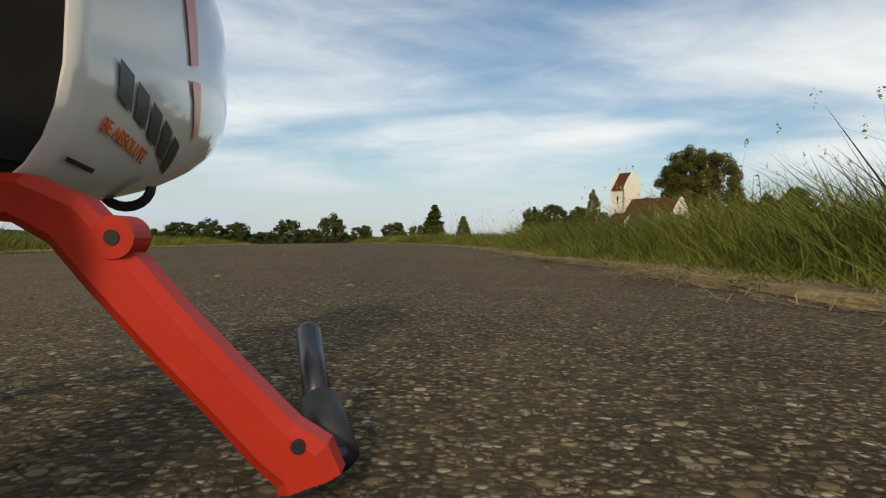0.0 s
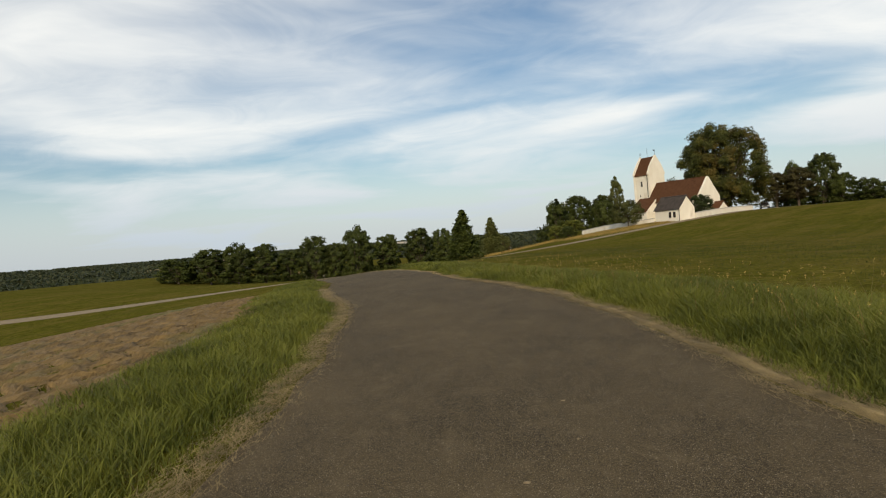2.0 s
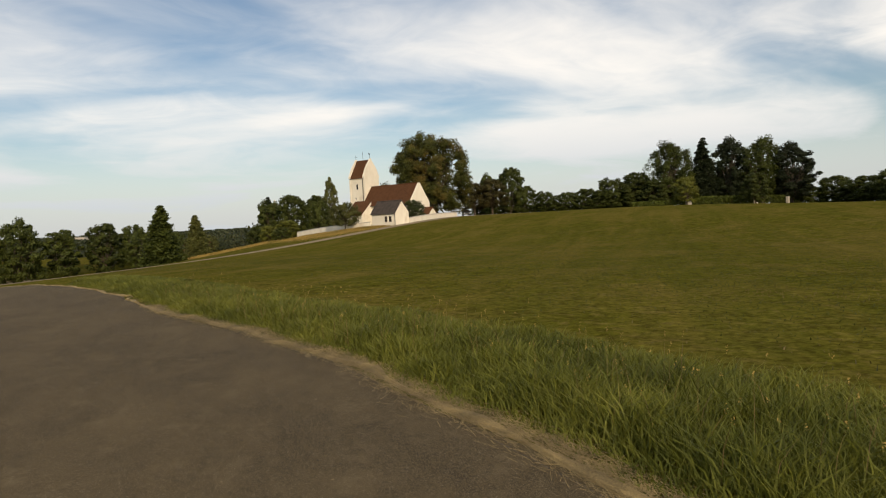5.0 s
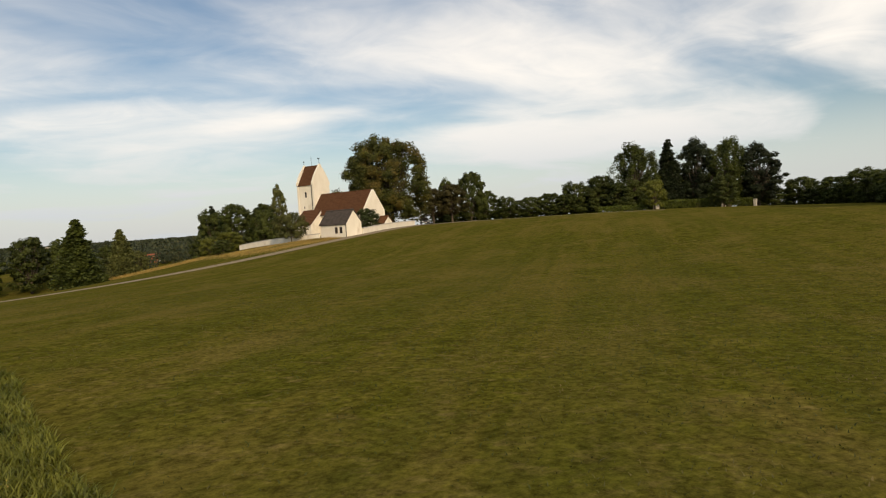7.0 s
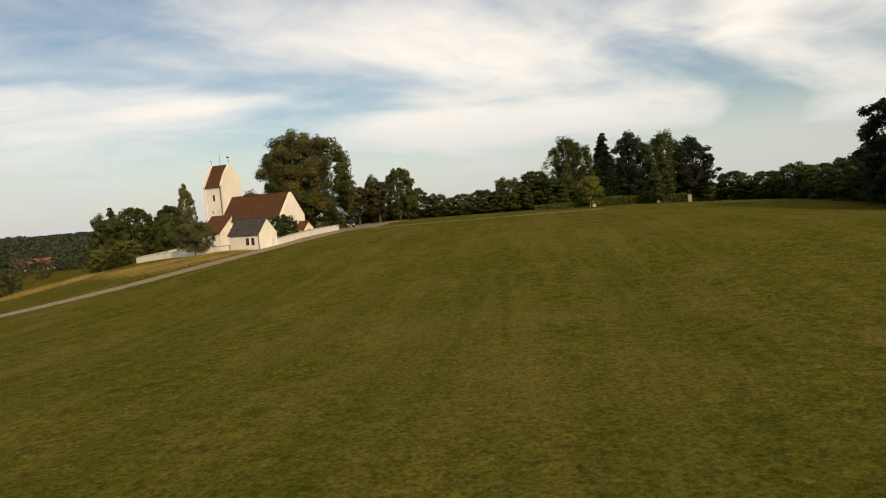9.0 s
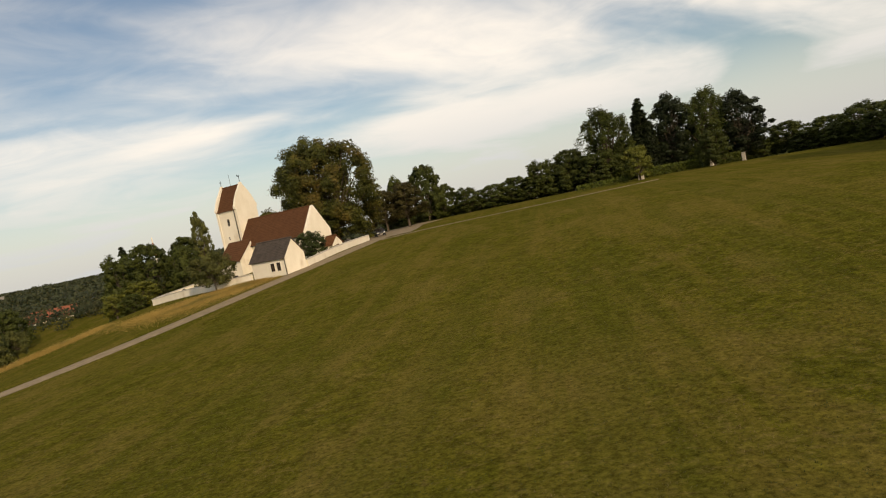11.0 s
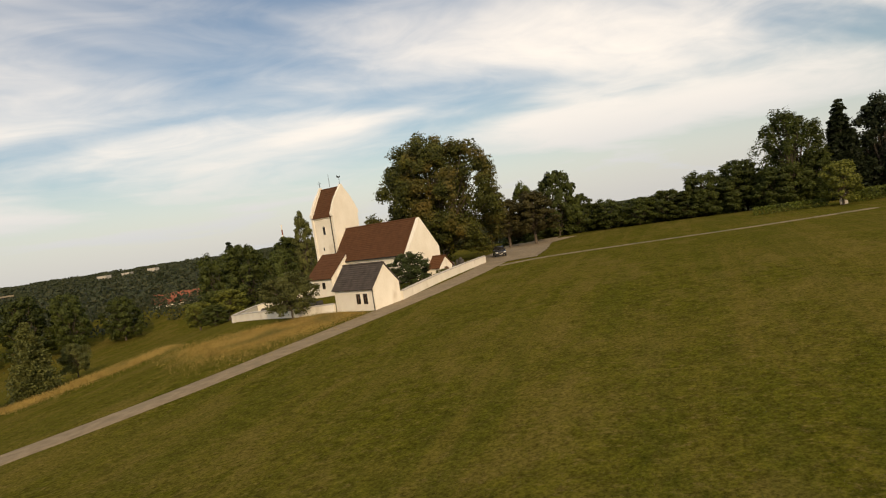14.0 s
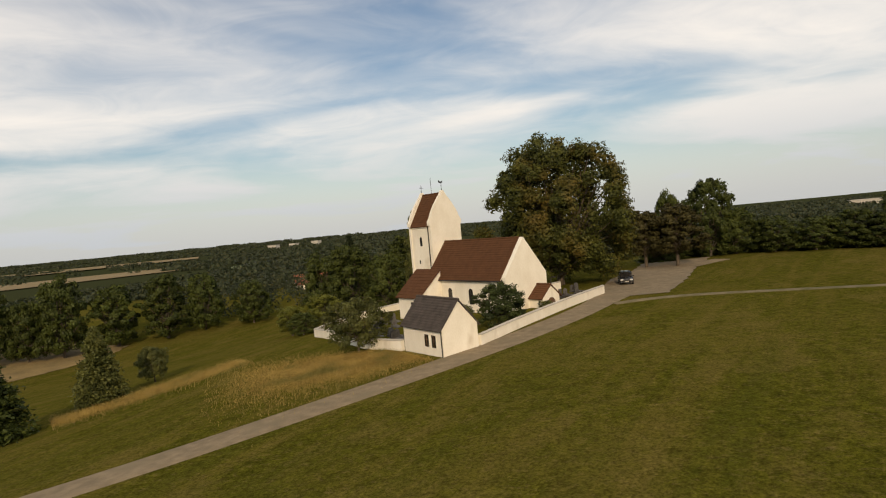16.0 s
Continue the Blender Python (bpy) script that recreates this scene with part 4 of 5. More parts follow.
# parking place and the row beyond it
for x, y, top, w in ((81.4, 170.3, 11.6, 7.6), (85.4, 167.0, 12.4, 8.2)):
    plant("browning_tree", BROWN[int(x) % 2], x, y, top, w, "brown-leaved tree standing at the parking place", group="trees at the parking place")
for k, (x, y, top, w) in enumerate(((97.5, 177.5, 16.3, 8.8), (103, 178, 10.8, 7.5), (108, 174, 8.4, 8), (113, 170, 7.9, 8), (118.5, 167, 8.8, 8), (124, 162, 11.2, 9), (130, 158, 12.6, 9), (137, 163, 11.5, 9), (91, 180, 14.5, 5.5))):
    plant("broadleaf_tree", ROUND[k % 3], x, y, top, w, "dense dark green tree in the row behind the meadow", group="row of trees behind the meadow")
for k, (x, y, top) in enumerate(((89, 179, 4.6), (96, 182, 4.9), (102.5, 181, 4.9), (109, 177.5, 4.7), (115, 173, 4.7), (121, 168, 5.0), (127, 162, 5.8))):
    plant("bush", ROUND[k % 3], x, y, top, 8.5, "dark green scrub under the row of trees", "bush", "scrub behind the meadow", sink=0.8)
# the cemetery grove
plant("birch_tree", BIRCH, 136, 150, 20.8, 13, "tall drooping birch in the cemetery grove")
plant("spruce_tree", SPRUCE, 142.6, 144, 21.4, 9.5, "tall dark spruce in the cemetery grove")
plant("pine_tree", PINE, 150, 141, 21.0, 12, "tall dark pine in the cemetery grove")
plant("birch_tree", BIRCH, 155.5, 135, 20.2, 12, "tall birch in the cemetery grove")
plant("pine_tree", PINE, 161, 130, 18.2, 13, "broad dark pine in the cemetery grove")
plant("yellow_tree", GOLD, 122.2, 130.2, 9.6, 6.0, "small yellow-green tree before the cemetery hedge")
plant("broadleaf_tree", ROUND[0], 139, 123.5, 9.6, 7, "small tree behind the cemetery hedge")
for k, (x, y, top, w) in enumerate(((131, 150, 10, 9), (139, 147, 12, 9), (147, 148, 13, 10), (153, 145, 12, 9), (159, 139, 12, 9), (166, 133, 11, 9), (128, 158, 9, 8), (121, 163, 8, 8))):
    plant("broadleaf_tree", ROUND[k % 3], x, y, top, w, "dark green undergrowth tree of the cemetery grove", group="undergrowth of the cemetery grove")
for k, (x, y, top) in enumerate(((133, 153, 6.5), (141, 149, 6.5), (149, 146, 6.5), (156, 141, 6.2), (163, 134, 6.0))):
    plant("bush", ROUND[(k + 1) % 3], x, y, top, 9.0, "dark green scrub between the trunks of the grove", "bush", "scrub of the cemetery grove", sink=0.8)
# woods at the meadow's upper end
for k, (x, y, top, w) in enumerate(((172, 125, 8.2, 10), (168, 113, 7.6, 10), (163, 104, 8.6, 10), (157, 95, 8.0, 10), (150, 86, 9, 10), (141, 77, 10.5, 10), (131, 70, 19.5, 13), (123, 62, 20.5, 13), (118, 52, 19, 12))):
    plant("broadleaf_tree", (ROUND[k % 3] if k < 6 else PINE), x, y, top, w, "dark tree of the wood along the meadow's upper end", group="wood at the meadow's upper end")
for k, (x, y, top) in enumerate(((168, 129, 5.5), (170, 119, 5.0), (166, 109, 5.4), (160, 100, 5.0), (154, 91, 5.2), (146, 82, 5.8), (136, 73, 7.5), (127, 66, 8.5), (120, 57, 8.0))):
    plant("bush", ROUND[k % 3], x, y, top, 9.5, "dark green scrub under the trees of the wood", "bush", "scrub at the meadow's upper end", sink=0.6)
# the row along the valley
for k, (x, y, top, w) in enumerate(((-103, 222, 1.5, 13), (-93, 226, 4.2, 14), (-84, 229, 4.9, 12), (-75, 232, 4.4, 12), (-67, 235, 1.6, 10), (-58, 238, 5.8, 12), (-50, 239, 3.0, 10), (-42, 240, 7.8, 13), (-31, 246, 4.5, 11), (-19, 248, 6.6, 11), (-10, 252, 5.0, 10), (3, 252, 2.0, 9), (30, 236, 2.5, 9))):
    plant("broadleaf_tree", (ROUND + OVAL)[k % 5], x, y, top, w, "full dark green tree in the row along the valley", group="row of trees along the valley")
plant("poplar_tree", POPLAR, -1.8, 130, 7.0, 7.8, "pointed green tree standing beside the lane")


def build_hedge(x0, y0, x1, y1, h, w, seed):
    r = np.random.RandomState(seed)
    n = int(math.hypot(x1 - x0, y1 - y0) * h * 90)
    s, u = r.uniform(0, 1, n), r.uniform(0, 1, n)
    dx, dy = x1 - x0, y1 - y0
    ln = math.hypot(dx, dy)
    o = r.uniform(-1, 1, n) * w / 2
    x, y = x0 + dx * s - dy / ln * o, y0 + dy * s + dx / ln * o
    p = np.stack([x, y, land(x, y) + h * u ** 0.7 + 0.05 * r.randn(n)], 1)
    v, f = leaf_cards(r, p, 0.17)
    tagged(new("hedge", array_mesh("hedge", v, f, HEDGE_LEAF)), "clipped green hedge round the cemetery", "hedge", "hedges of the cemetery")


build_hedge(125.5, 131.6, 143, 128.2, 2.2, 1.4, 3)
build_hedge(145.5, 127.6, 153, 126.2, 2.3, 1.4, 4)
build_hedge(112, 139, 122.5, 133, 1.4, 1.6, 5)
for x, y, w, h in ((124.2, 131.6, 1.9, 2.0), (144.2, 127.8, 1.2, 2.2), (154.2, 126, 0.9, 1.8)):
    ob = thing("gate_pillar", pose(x, y, float(land(x, y)), 0, 0, 20), "pale stone pillar at the cemetery entrance", "pillar", "pillars of the cemetery")
    part("shaft", a_box(-w / 2, w / 2, -0.35, 0.35, -0.3, h, bevel=0.03), CONCRETE, ob)
    part("cap", a_box(-w / 2 - 0.08, w / 2 + 0.08, -0.43, 0.43, h, h + 0.14, bevel=0.03), CONCRETE, ob)

# ---- the distance ----


def build_woods():
    r = np.random.RandomState(9)
    vs, fs, count = [], [], 0
    def clump(x, y, h, w):
        nonlocal count
        near = math.hypot(x - 20, y - 60) < 620
        p, d = blob(r, 80 if near else 34, (x, y, float(land(x, y)) + h * 0.5), (w / 2, w / 2, h * 0.5), 0.32)
        v, f = leaf_cards(r, p, w * (0.075 if near else 0.12), d)
        vs.append(v)
        fs.append(f + count)
        count += len(v)
    for k in range(7000):
        dist = 235 * (19 ** r.uniform(0, 1))
        a = radians(r.uniform(-66, 52))
        x, y = 20 + dist * math.sin(a), 60 + dist * math.cos(a)
        if -330 < x + 0.1 * y < -85 and y > 300 and y < 1500:
            if r.uniform() < 0.86:
                continue
        if dist < 330 and x < 40:
            continue
        if -110 < x < 45 and 640 < y < 770:
            continue
        if -15 < x < 45 and 325 < y < 425:
            continue
        if dist > 380 and math.sin(x / 130.0) * math.cos(y / 170.0 + x / 300.0) > 0.62:
            continue
        s = 1 + dist / 1500
        clump(x, y, r.uniform(5, 11) * (0.55 if x > 120 or x < -60 else 1.0), r.uniform(9, 16) * s)
    for k in range(26):                                  # gardens before the village
        clump(r.uniform(-20, 45), r.uniform(318, 350), r.uniform(5, 9), r.uniform(6, 10))
    for k in range(60):                                  # scrub on the slope below the church
        x, y = r.uniform(-25, 50), r.uniform(262, 300)
        clump(x, y, r.uniform(2.5, 5.5), r.uniform(4, 8))
    me = array_mesh("distant_woods", np.concatenate(vs), np.concatenate(fs), WOODS)
    tagged(new("distant_woods", me), "dark green woods covering the valley to the horizon", "woods", kind="stuff")


build_woods()


def build_village():
    r = random.Random(5)
    for k, (x, y, w, ln, rot) in enumerate(((11, 362, 9, 12, 100), (16, 374, 9, 12, 15), (20, 364, 8, 11, 70), (11, 385, 8, 12, 60), (23, 384, 8, 11, 35))):
        g = float(land(x, y))
        ob = thing("house", pose(x, y, g, 0, 0, rot), "distant white house with a red tiled roof among trees", "house", "houses of the village")
        part("wall", a_prism([(-w / 2, -1), (w / 2, -1), (w / 2, 4.5), (0, 8.2), (-w / 2, 4.5)], "y", -ln / 2, ln / 2), PLASTER, ob)
        for s in (-1, 1):
            bm = bmesh.new()
            q = [(0, 8.35), (s * (w / 2 + 0.5), 4.2), (s * (w / 2 + 0.5), 4.45), (0, 8.65)]
            prism(bm, q, "y", -ln / 2 - 0.4, ln / 2 + 0.4)
            part("roof", bm, RED_ROOF, ob)
        for j in (-1, 1):
            for z in (1.2, 3.6):
                part("window", a_box(j * 1.8 - 0.5, j * 1.8 + 0.5, -ln / 2 - 0.05, -ln / 2 + 0.05, z, z + 1.3), GLASS, ob)
    # red and white mast and pale halls far off
    mx, my = 92.0, 568.0
    g = float(land(mx, my))
    mast = thing("radio_mast", pose(mx, my, g), "tall red and white banded mast on the horizon", "mast")
    for k in range(9):
        bm = bmesh.new()
        rod(bm, (0, 0, k * 4.0), (0, 0, (k + 1) * 4.0), 0.9 - 0.05 * k, 0.85 - 0.05 * k, 8)
        part("band", bm, RED_ROOF if k % 2 else PLASTER, mast)
    for x, y, w, h in ((700, 822, 38, 6), (380, 1390, 26, 8), (-150, 1580, 22, 9), (-110, 1640, 18, 8), (-60, 1700, 20, 9)):
        g = float(land(x, y))
        ob = thing("hall", pose(x, y, g, 0, 0, -30), "pale hall far off in the valley", "hall", "far halls")
        part("wall", a_box(-w / 2, w / 2, -8, 8, -3, h), CONCRETE, ob)
        part("roof", a_box(-w / 2 - 0.5, w / 2 + 0.5, -8.5, 8.5, h, h + 0.8), CONCRETE, ob)


build_village()

# ---- grass ----


def blades(r, x, y, h, wide, lean, base=None):
    """Bent three-piece blades at the given feet: verts and triangles."""
    n = len(x)
    a = r.uniform(0, 6.283, n)
    d = np.stack([np.cos(a), np.sin(a)], 1)
    b = a + r.uniform(-2.0, 2.0, n)
    q = np.stack([np.cos(b), np.sin(b)], 1)
    g = (land(x, y) if base is None else base) - 0.02
    foot = np.stack([x, y], 1)
    w = (wide * r.uniform(0.6, 1.3, n))[:, None]
    bend = (h * lean * r.uniform(0.2, 1.2, n))[:, None]
    def at(f, side, k):
        p = foot + q * bend * f ** 1.8 + d * side * w * k
        return np.concatenate([p, (g + h * f * (1 - 0.18 * f * lean))[:, None]], 1)
    v = np.stack([at(0, -1, 1), at(0, 1, 1), at(0.55, -1, 0.75), at(0.55, 1, 0.75), at(1.0, 0, 0)], 1).reshape(-1, 3)
    i = np.arange(n)[:, None] * 5
    return v, np.concatenate([i + [0, 1, 3], i + [0, 3, 2], i + [2, 3, 4]])


def lay(name, v, f, mat, label):
    tagged(new(name, array_mesh(name, v, f, mat)), label, "grass", kind="stuff")


def build_verges():
    r = np.random.RandomState(3)
    def edge(y, side):
        line = ROAD_R if side > 0 else ROAD_L
        return np.interp(y, line[:, 1], line[:, 0])
    vs, fs, c = [], [], 0
    for side, n, depth in ((1, 108000, 3.9), (-1, 60000, 3.3)):
        y = 0.2 + 50 * r.uniform(0, 1, n) ** 1.7
        off = 0.10 + depth * r.uniform(0, 1, n) ** 1.25
        x = edge(y, side) + side * off
        tuft = 0.6 + 0.55 * np.sin(x * 3.1 + y * 1.7) * np.sin(y * 2.3 - x)
        h = (0.12 + 0.42 * smoothstep(0.15, 1.0, off) * (1 - 0.6 * smoothstep(1.8, 3.9, off))) * r.uniform(0.5, 1.15, n) * (0.55 + 0.45 * tuft)
        if side < 0:
            h *= 0.72
        h *= 1 + 0.32 * (1 - smoothstep(6, 18, y))
        v, f = blades(r, x, y, h, 0.0046 + 0.0004 * y, 0.95)
        vs.append(v)
        fs.append(f + c)
        c += len(v)
    lay("tall_grass", np.concatenate(vs), np.concatenate(fs), GRASS, "tall uncut green grass along both sides of the road")
    # dry stems with seed heads
    n = 420
    y = 0.8 + 30 * r.uniform(0, 1, n) ** 1.4
    x = edge(y, 1) + 0.6 + 2.2 * r.uniform(0, 1, n)
    h = r.uniform(0.55, 0.98, n)
    v, f = blades(r, x, y, h, 0.0038, 0.45)
    tips = v.reshape(-1, 5, 3)[:, 4]
    heads = np.repeat(tips, 7, 0) + r.randn(n * 7, 3) * (0.008, 0.008, 0.022)
    hv, hf = leaf_cards(r, heads, 0.010)
    lay("grass_stem", v, f, BLEACHED, "thin dry grass stems standing above the verge")
    tagged(new("seed_head", array_mesh("seed_head", hv, hf, DRY_GRASS)), "dry seed heads on the tall grass stems", "grass", kind="stuff")
    # short bleached blades where the grass meets the road
    n = 14000
    side = np.where(r.uniform(0, 1, n) < 0.7, 1, -1)
    y = -1 + 45 * r.uniform(0, 1, n) ** 1.5
    x = np.where(side > 0, edge(y, 1), edge(y, -1)) + side * (0.10 + 0.16 * np.abs(r.randn(n)) - 0.10 * r.uniform(0, 1, n))
    v, f = blades(r, x, y, r.uniform(0.02, 0.085, n), 0.0014 + 0.00012 * np.abs(y), 1.6, base=land(x, y) + 0.03)
    lay("bleached_grass", v, f, BLEACHED, "short bleached grass at the road's edge")
    # loose straw lying along the edge
    n = 42000
    side = np.where(r.uniform(0, 1, n) < 0.65, 1, -1)
    y = -1 + 30 * r.uniform(0, 1, n) ** 1.5
    x = np.where(side > 0, edge(y, 1), edge(y, -1)) + side * (0.06 + 0.17 * r.randn(n))
    a, ln = 1.65 + 0.55 * r.randn(n), r.uniform(0.02, 0.13, n)
    z = land(x, y) + 0.042 + 0.014 * r.uniform(0, 1, n)
    d = np.stack([np.cos(a) * ln, np.sin(a) * ln, 0.005 * r.randn(n)], 1)
    s = np.stack([-np.sin(a), np.cos(a), np.zeros(n)], 1) * (0.0011 + 0.00012 * np.abs(y))[:, None]
    p = np.stack([x, y, z], 1)
    v = np.stack([p - d - s, p + d - s, p + d + s, p - d + s], 1).reshape(-1, 3)
    tagged(new("straw", array_mesh("straw", v, np.arange(4 * n).reshape(-1, 4), STRAW)), "bleached straw lying at the road's edge", "straw", kind="stuff")


build_verges()


def build_meadow_grass():
    r = np.random.RandomState(8)
    n = 250000
    y = 6 + 80 * r.uniform(0, 1, n)
    x = -14 + 70 * r.uniform(0, 1, n)
    off = x - np.interp(y, ROAD_R[:, 1], ROAD_R[:, 0]) - 2.2
    edge = np.minimum(np.minimum((off - 1) / 14, (86 - y) / 40), np.minimum((55 - x) / 18, 1))
    keep = r.uniform(0, 1, n) < edge + 0.02
    keep &= off > 0
    x, y = x[keep], y[keep]
    h = r.uniform(0.03, 0.10, len(x))
    v, f = blades(r, x, y, h, 0.012, 1.0)
    lay("mown_grass", v, f, SHORT_GRASS, "short mown meadow grass")
    # tall dry grass between the lane and the churchyard wall
    n = 50000
    u, w = 0.02 + 0.95 * r.beta(1.1, 2.2, (n, 1)), 0.56 + 0.27 * r.randn(n, 1)
    a, b, c, d = (np.array(p, float) for p in ((38.6, 122.4), (19, 116.5), (15, 139), (35.5, 128.5)))
    p = (a * (1 - u) + b * u) * (1 - w) + (d * (1 - u) + c * u) * w
    v, f = blades(r, p[:, 0], p[:, 1], r.uniform(0.12, 0.55, n), 0.010, 1.0)
    n2 = 13000
    s, o = r.uniform(0, 1, n2), r.randn(n2) * (1.2 + 1.1 * np.sin(9 * r.uniform(0, 1, n2)) ** 2)
    x, y = 2 + 17 * s - o * 0.5, 134 + 10 * s + o
    v2, f2 = blades(r, x, y, r.uniform(0.2, 0.7, n2), 0.012, 0.9)
    # stubble on the harvested field
    n3 = 42000
    s, u = r.uniform(0, 1, n3) ** 1.5, r.uniform(0, 1, n3)
    x, y = -6.5 - 3.1 * u - 18 * s, -2 + 36 * u
    v3, f3 = blades(r, x, y, r.uniform(0.04, 0.13, n3), 0.009, 1.0)
    lay("stubble", v3, f3, BLEACHED, "short cut straw stubble standing on the field")
    lay("dry_grass", np.concatenate([v, v2]), np.concatenate([f, f2 + len(v)]), DRY_GRASS, "tall golden dry grass on the bank below the churchyard")


build_meadow_grass()


def build_pebbles():
    """Loose and half-buried aggregate on the road near the start."""
    r = np.random.RandomState(12)
    n = 26000
    y = 0.02 + 30 * r.uniform(0, 1, n) ** 3.3
    x = road_x(y) + 1.72 + np.clip(r.uniform(-1.0, 1.0, n) * (0.35 + 0.9 * y), -4.2, 0.85)
    s = 0.0013 * (1 + 2.2 * r.uniform(0, 1, n) ** 7) * (1 + 0.35 * np.minimum(y, 8))
    z = land(x, y) + 0.03 + hump(x, y) + s * 0.02
    o = np.array([(1, 0, 0), (-1, 0, 0), (0, 1, 0), (0, -1, 0), (0, 0, 0.7), (0, 0, -0.6)])
    f = np.array([(0, 2, 4), (2, 1, 4), (1, 3, 4), (3, 0, 4), (2, 0, 5), (1, 2, 5), (3, 1, 5), (0, 3, 5)])
    a = r.uniform(0, 6.283, n)
    rot = np.stack([np.cos(a), -np.sin(a), 0 * a, np.sin(a), np.cos(a), 0 * a, 0 * a, 0 * a, 1 + 0 * a], 1).reshape(n, 3, 3)
    q = np.einsum("nij,kj->nki", rot, o) * s[:, None, None] * r.uniform(0.6, 1.4, (n, 6, 1))
    v = (q + np.stack([x, y, z], 1)[:, None]).reshape(-1, 3)
    tagged(new("road_stones", array_mesh("road_stones", v, (np.arange(n)[:, None, None] * 6 + f).reshape(-1, 3), PEBBLE)), "pale stones in the worn road surface", "stones", kind="stuff")


build_pebbles()


def build_loose_stones():
    """Single pale stones lying on the road."""
    r = np.random.RandomState(44)
    vs, fs, c = [], [], 0
    for k in range(38):
        y = 1.2 + 26 * r.uniform() ** 1.5
        x = float(road_x(y)) + r.uniform(-2.3, 2.4)
        s = r.uniform(0.006, 0.022)
        bm = bmesh.new()
        bmesh.ops.create_icosphere(bm, subdivisions=1, radius=1.0)
        v = np.array([q.co[:] for q in bm.verts]) * r.uniform(0.7, 1.2, (12, 1)) * (s * r.uniform(0.8, 1.6), s, s * 0.45)
        bm.verts.index_update()
        f = np.array([[q.index for q in t.verts] for t in bm.faces])
        bm.free()
        vs.append(v + (x, y, float(land(x, y) + hump(x, y)) + 0.032))
        fs.append(f + c)
        c += 12
    me = array_mesh("loose_stone", np.concatenate(vs), np.concatenate(fs), GRAVEL)
    tagged(new("loose_stone", me), "small pale stones scattered on the road", "stones", kind="stuff")


build_loose_stones()

# ---- the model helicopter standing on the road ----


SHELL_X = -0.243


def shell_at(y):
    """Half width, height above and below the middle, and the middle's height of the canopy."""
    f = min(1.0, max(0.0, (y - 0.27) / 0.35))
    mid = 0.272 + 0.030 * f
    return (0.083 * math.sqrt(max(0.0, 1 - (f * 0.985) ** 2.4)) + 0.001, 0.125 * math.sqrt(max(0.0, 1 - f ** 2.2)) + 0.002,
            mid - 0.177 - 0.074 * f ** 2.0, mid)


def build_helicopter():
    """Local frame: x right, y ahead, z up from the start of the flight."""
    heli = thing("model_helicopter", Matrix.Translation((0, 0, 0)), "model helicopter with white shell and red landing gear on the road", "model helicopter")
    # canopy: a rounded, tapering shell, open at the back
    bm = bmesh.new()
    rings, n = [], 32
    for k in range(19):
        y = 0.27 + 0.35 * k / 18
        half_w, up, low, cz = shell_at(y)
        ring = []
        for j in range(n):
            a = 2 * math.pi * j / n
            c, s = math.cos(a), math.sin(a)
            ring.append(bm.verts.new((SHELL_X + half_w * math.copysign(abs(c) ** 0.68, c), y, cz + (up if s > 0 else low) * math.copysign(abs(s) ** 0.68, s))))
        rings.append(ring)
    for a, b in zip(rings, rings[1:]):
        for j in range(n):
            bm.faces.new((a[j], a[(j + 1) % n], b[(j + 1) % n], b[j]))
    canopy = part("canopy", bm, WHITE_SHELL, heli, "glossy white shell with orange stripes", smooth=True)
    solid = canopy.modifiers.new("shell", "SOLIDIFY")
    solid.thickness, solid.offset = 0.0015, -1
    return heli, canopy


heli, canopy = build_helicopter()


def on_shell(y, z):
    """A place on the right side of the canopy."""
    half_w, up, low, mid = shell_at(y)
    q = (z - mid) / (up if z > mid else low)
    s = min(1.0, abs(q)) ** (1 / 0.68)
    return SHELL_X + half_w * math.sqrt(max(0.0, 1 - s * s)) ** 0.68


def decal(name, mat, corners, label="", nu=6, nv=3, lift=0.0012):
    """A printed shape wrapped on the shell: corners (y, z) of a quad."""
    bm = bmesh.new()
    g = []
    for i in range(nu + 1):
        row = []
        for j in range(nv + 1):
            u, v = i / nu, j / nv
            y = (corners[0][0] * (1 - u) + corners[1][0] * u) * (1 - v) + (corners[3][0] * (1 - u) + corners[2][0] * u) * v
            z = (corners[0][1] * (1 - u) + corners[1][1] * u) * (1 - v) + (corners[3][1] * (1 - u) + corners[2][1] * u) * v
            row.append(bm.verts.new((on_shell(y, z) + lift, y, z)))
        g.append(row)
    for i in range(nu):
        for j in range(nv):
            bm.faces.new((g[i][j], g[i + 1][j], g[i + 1][j + 1], g[i][j + 1]))
    return part(name, bm, mat, canopy, label, smooth=True)


def slanted(y0, z0, ly, lz, h, k):
    """A bar of height h that runs along (ly, lz) from (y0, z0)."""
    return [(y0, z0), (y0 + ly, z0 + lz), (y0 + ly + k, z0 + lz + h), (y0 + k, z0 + h)]


for k in range(5):
    decal("logo_bar", INK_AND_BORE_SHADE, slanted(0.314 + 0.0205 * k, 0.236 - 0.0062 * k, 0.0155, -0.0048, 0.0185, -0.002), "black block of the maker's mark")
decal("stripe", ORANGE, [(0.385, 0.36), (0.412, 0.355), (0.424, 0.280), (0.408, 0.276)], "orange stripe")
decal("stripe", ORANGE, [(0.412, 0.268), (0.430, 0.270), (0.440, 0.236), (0.430, 0.232)], "orange stripe")


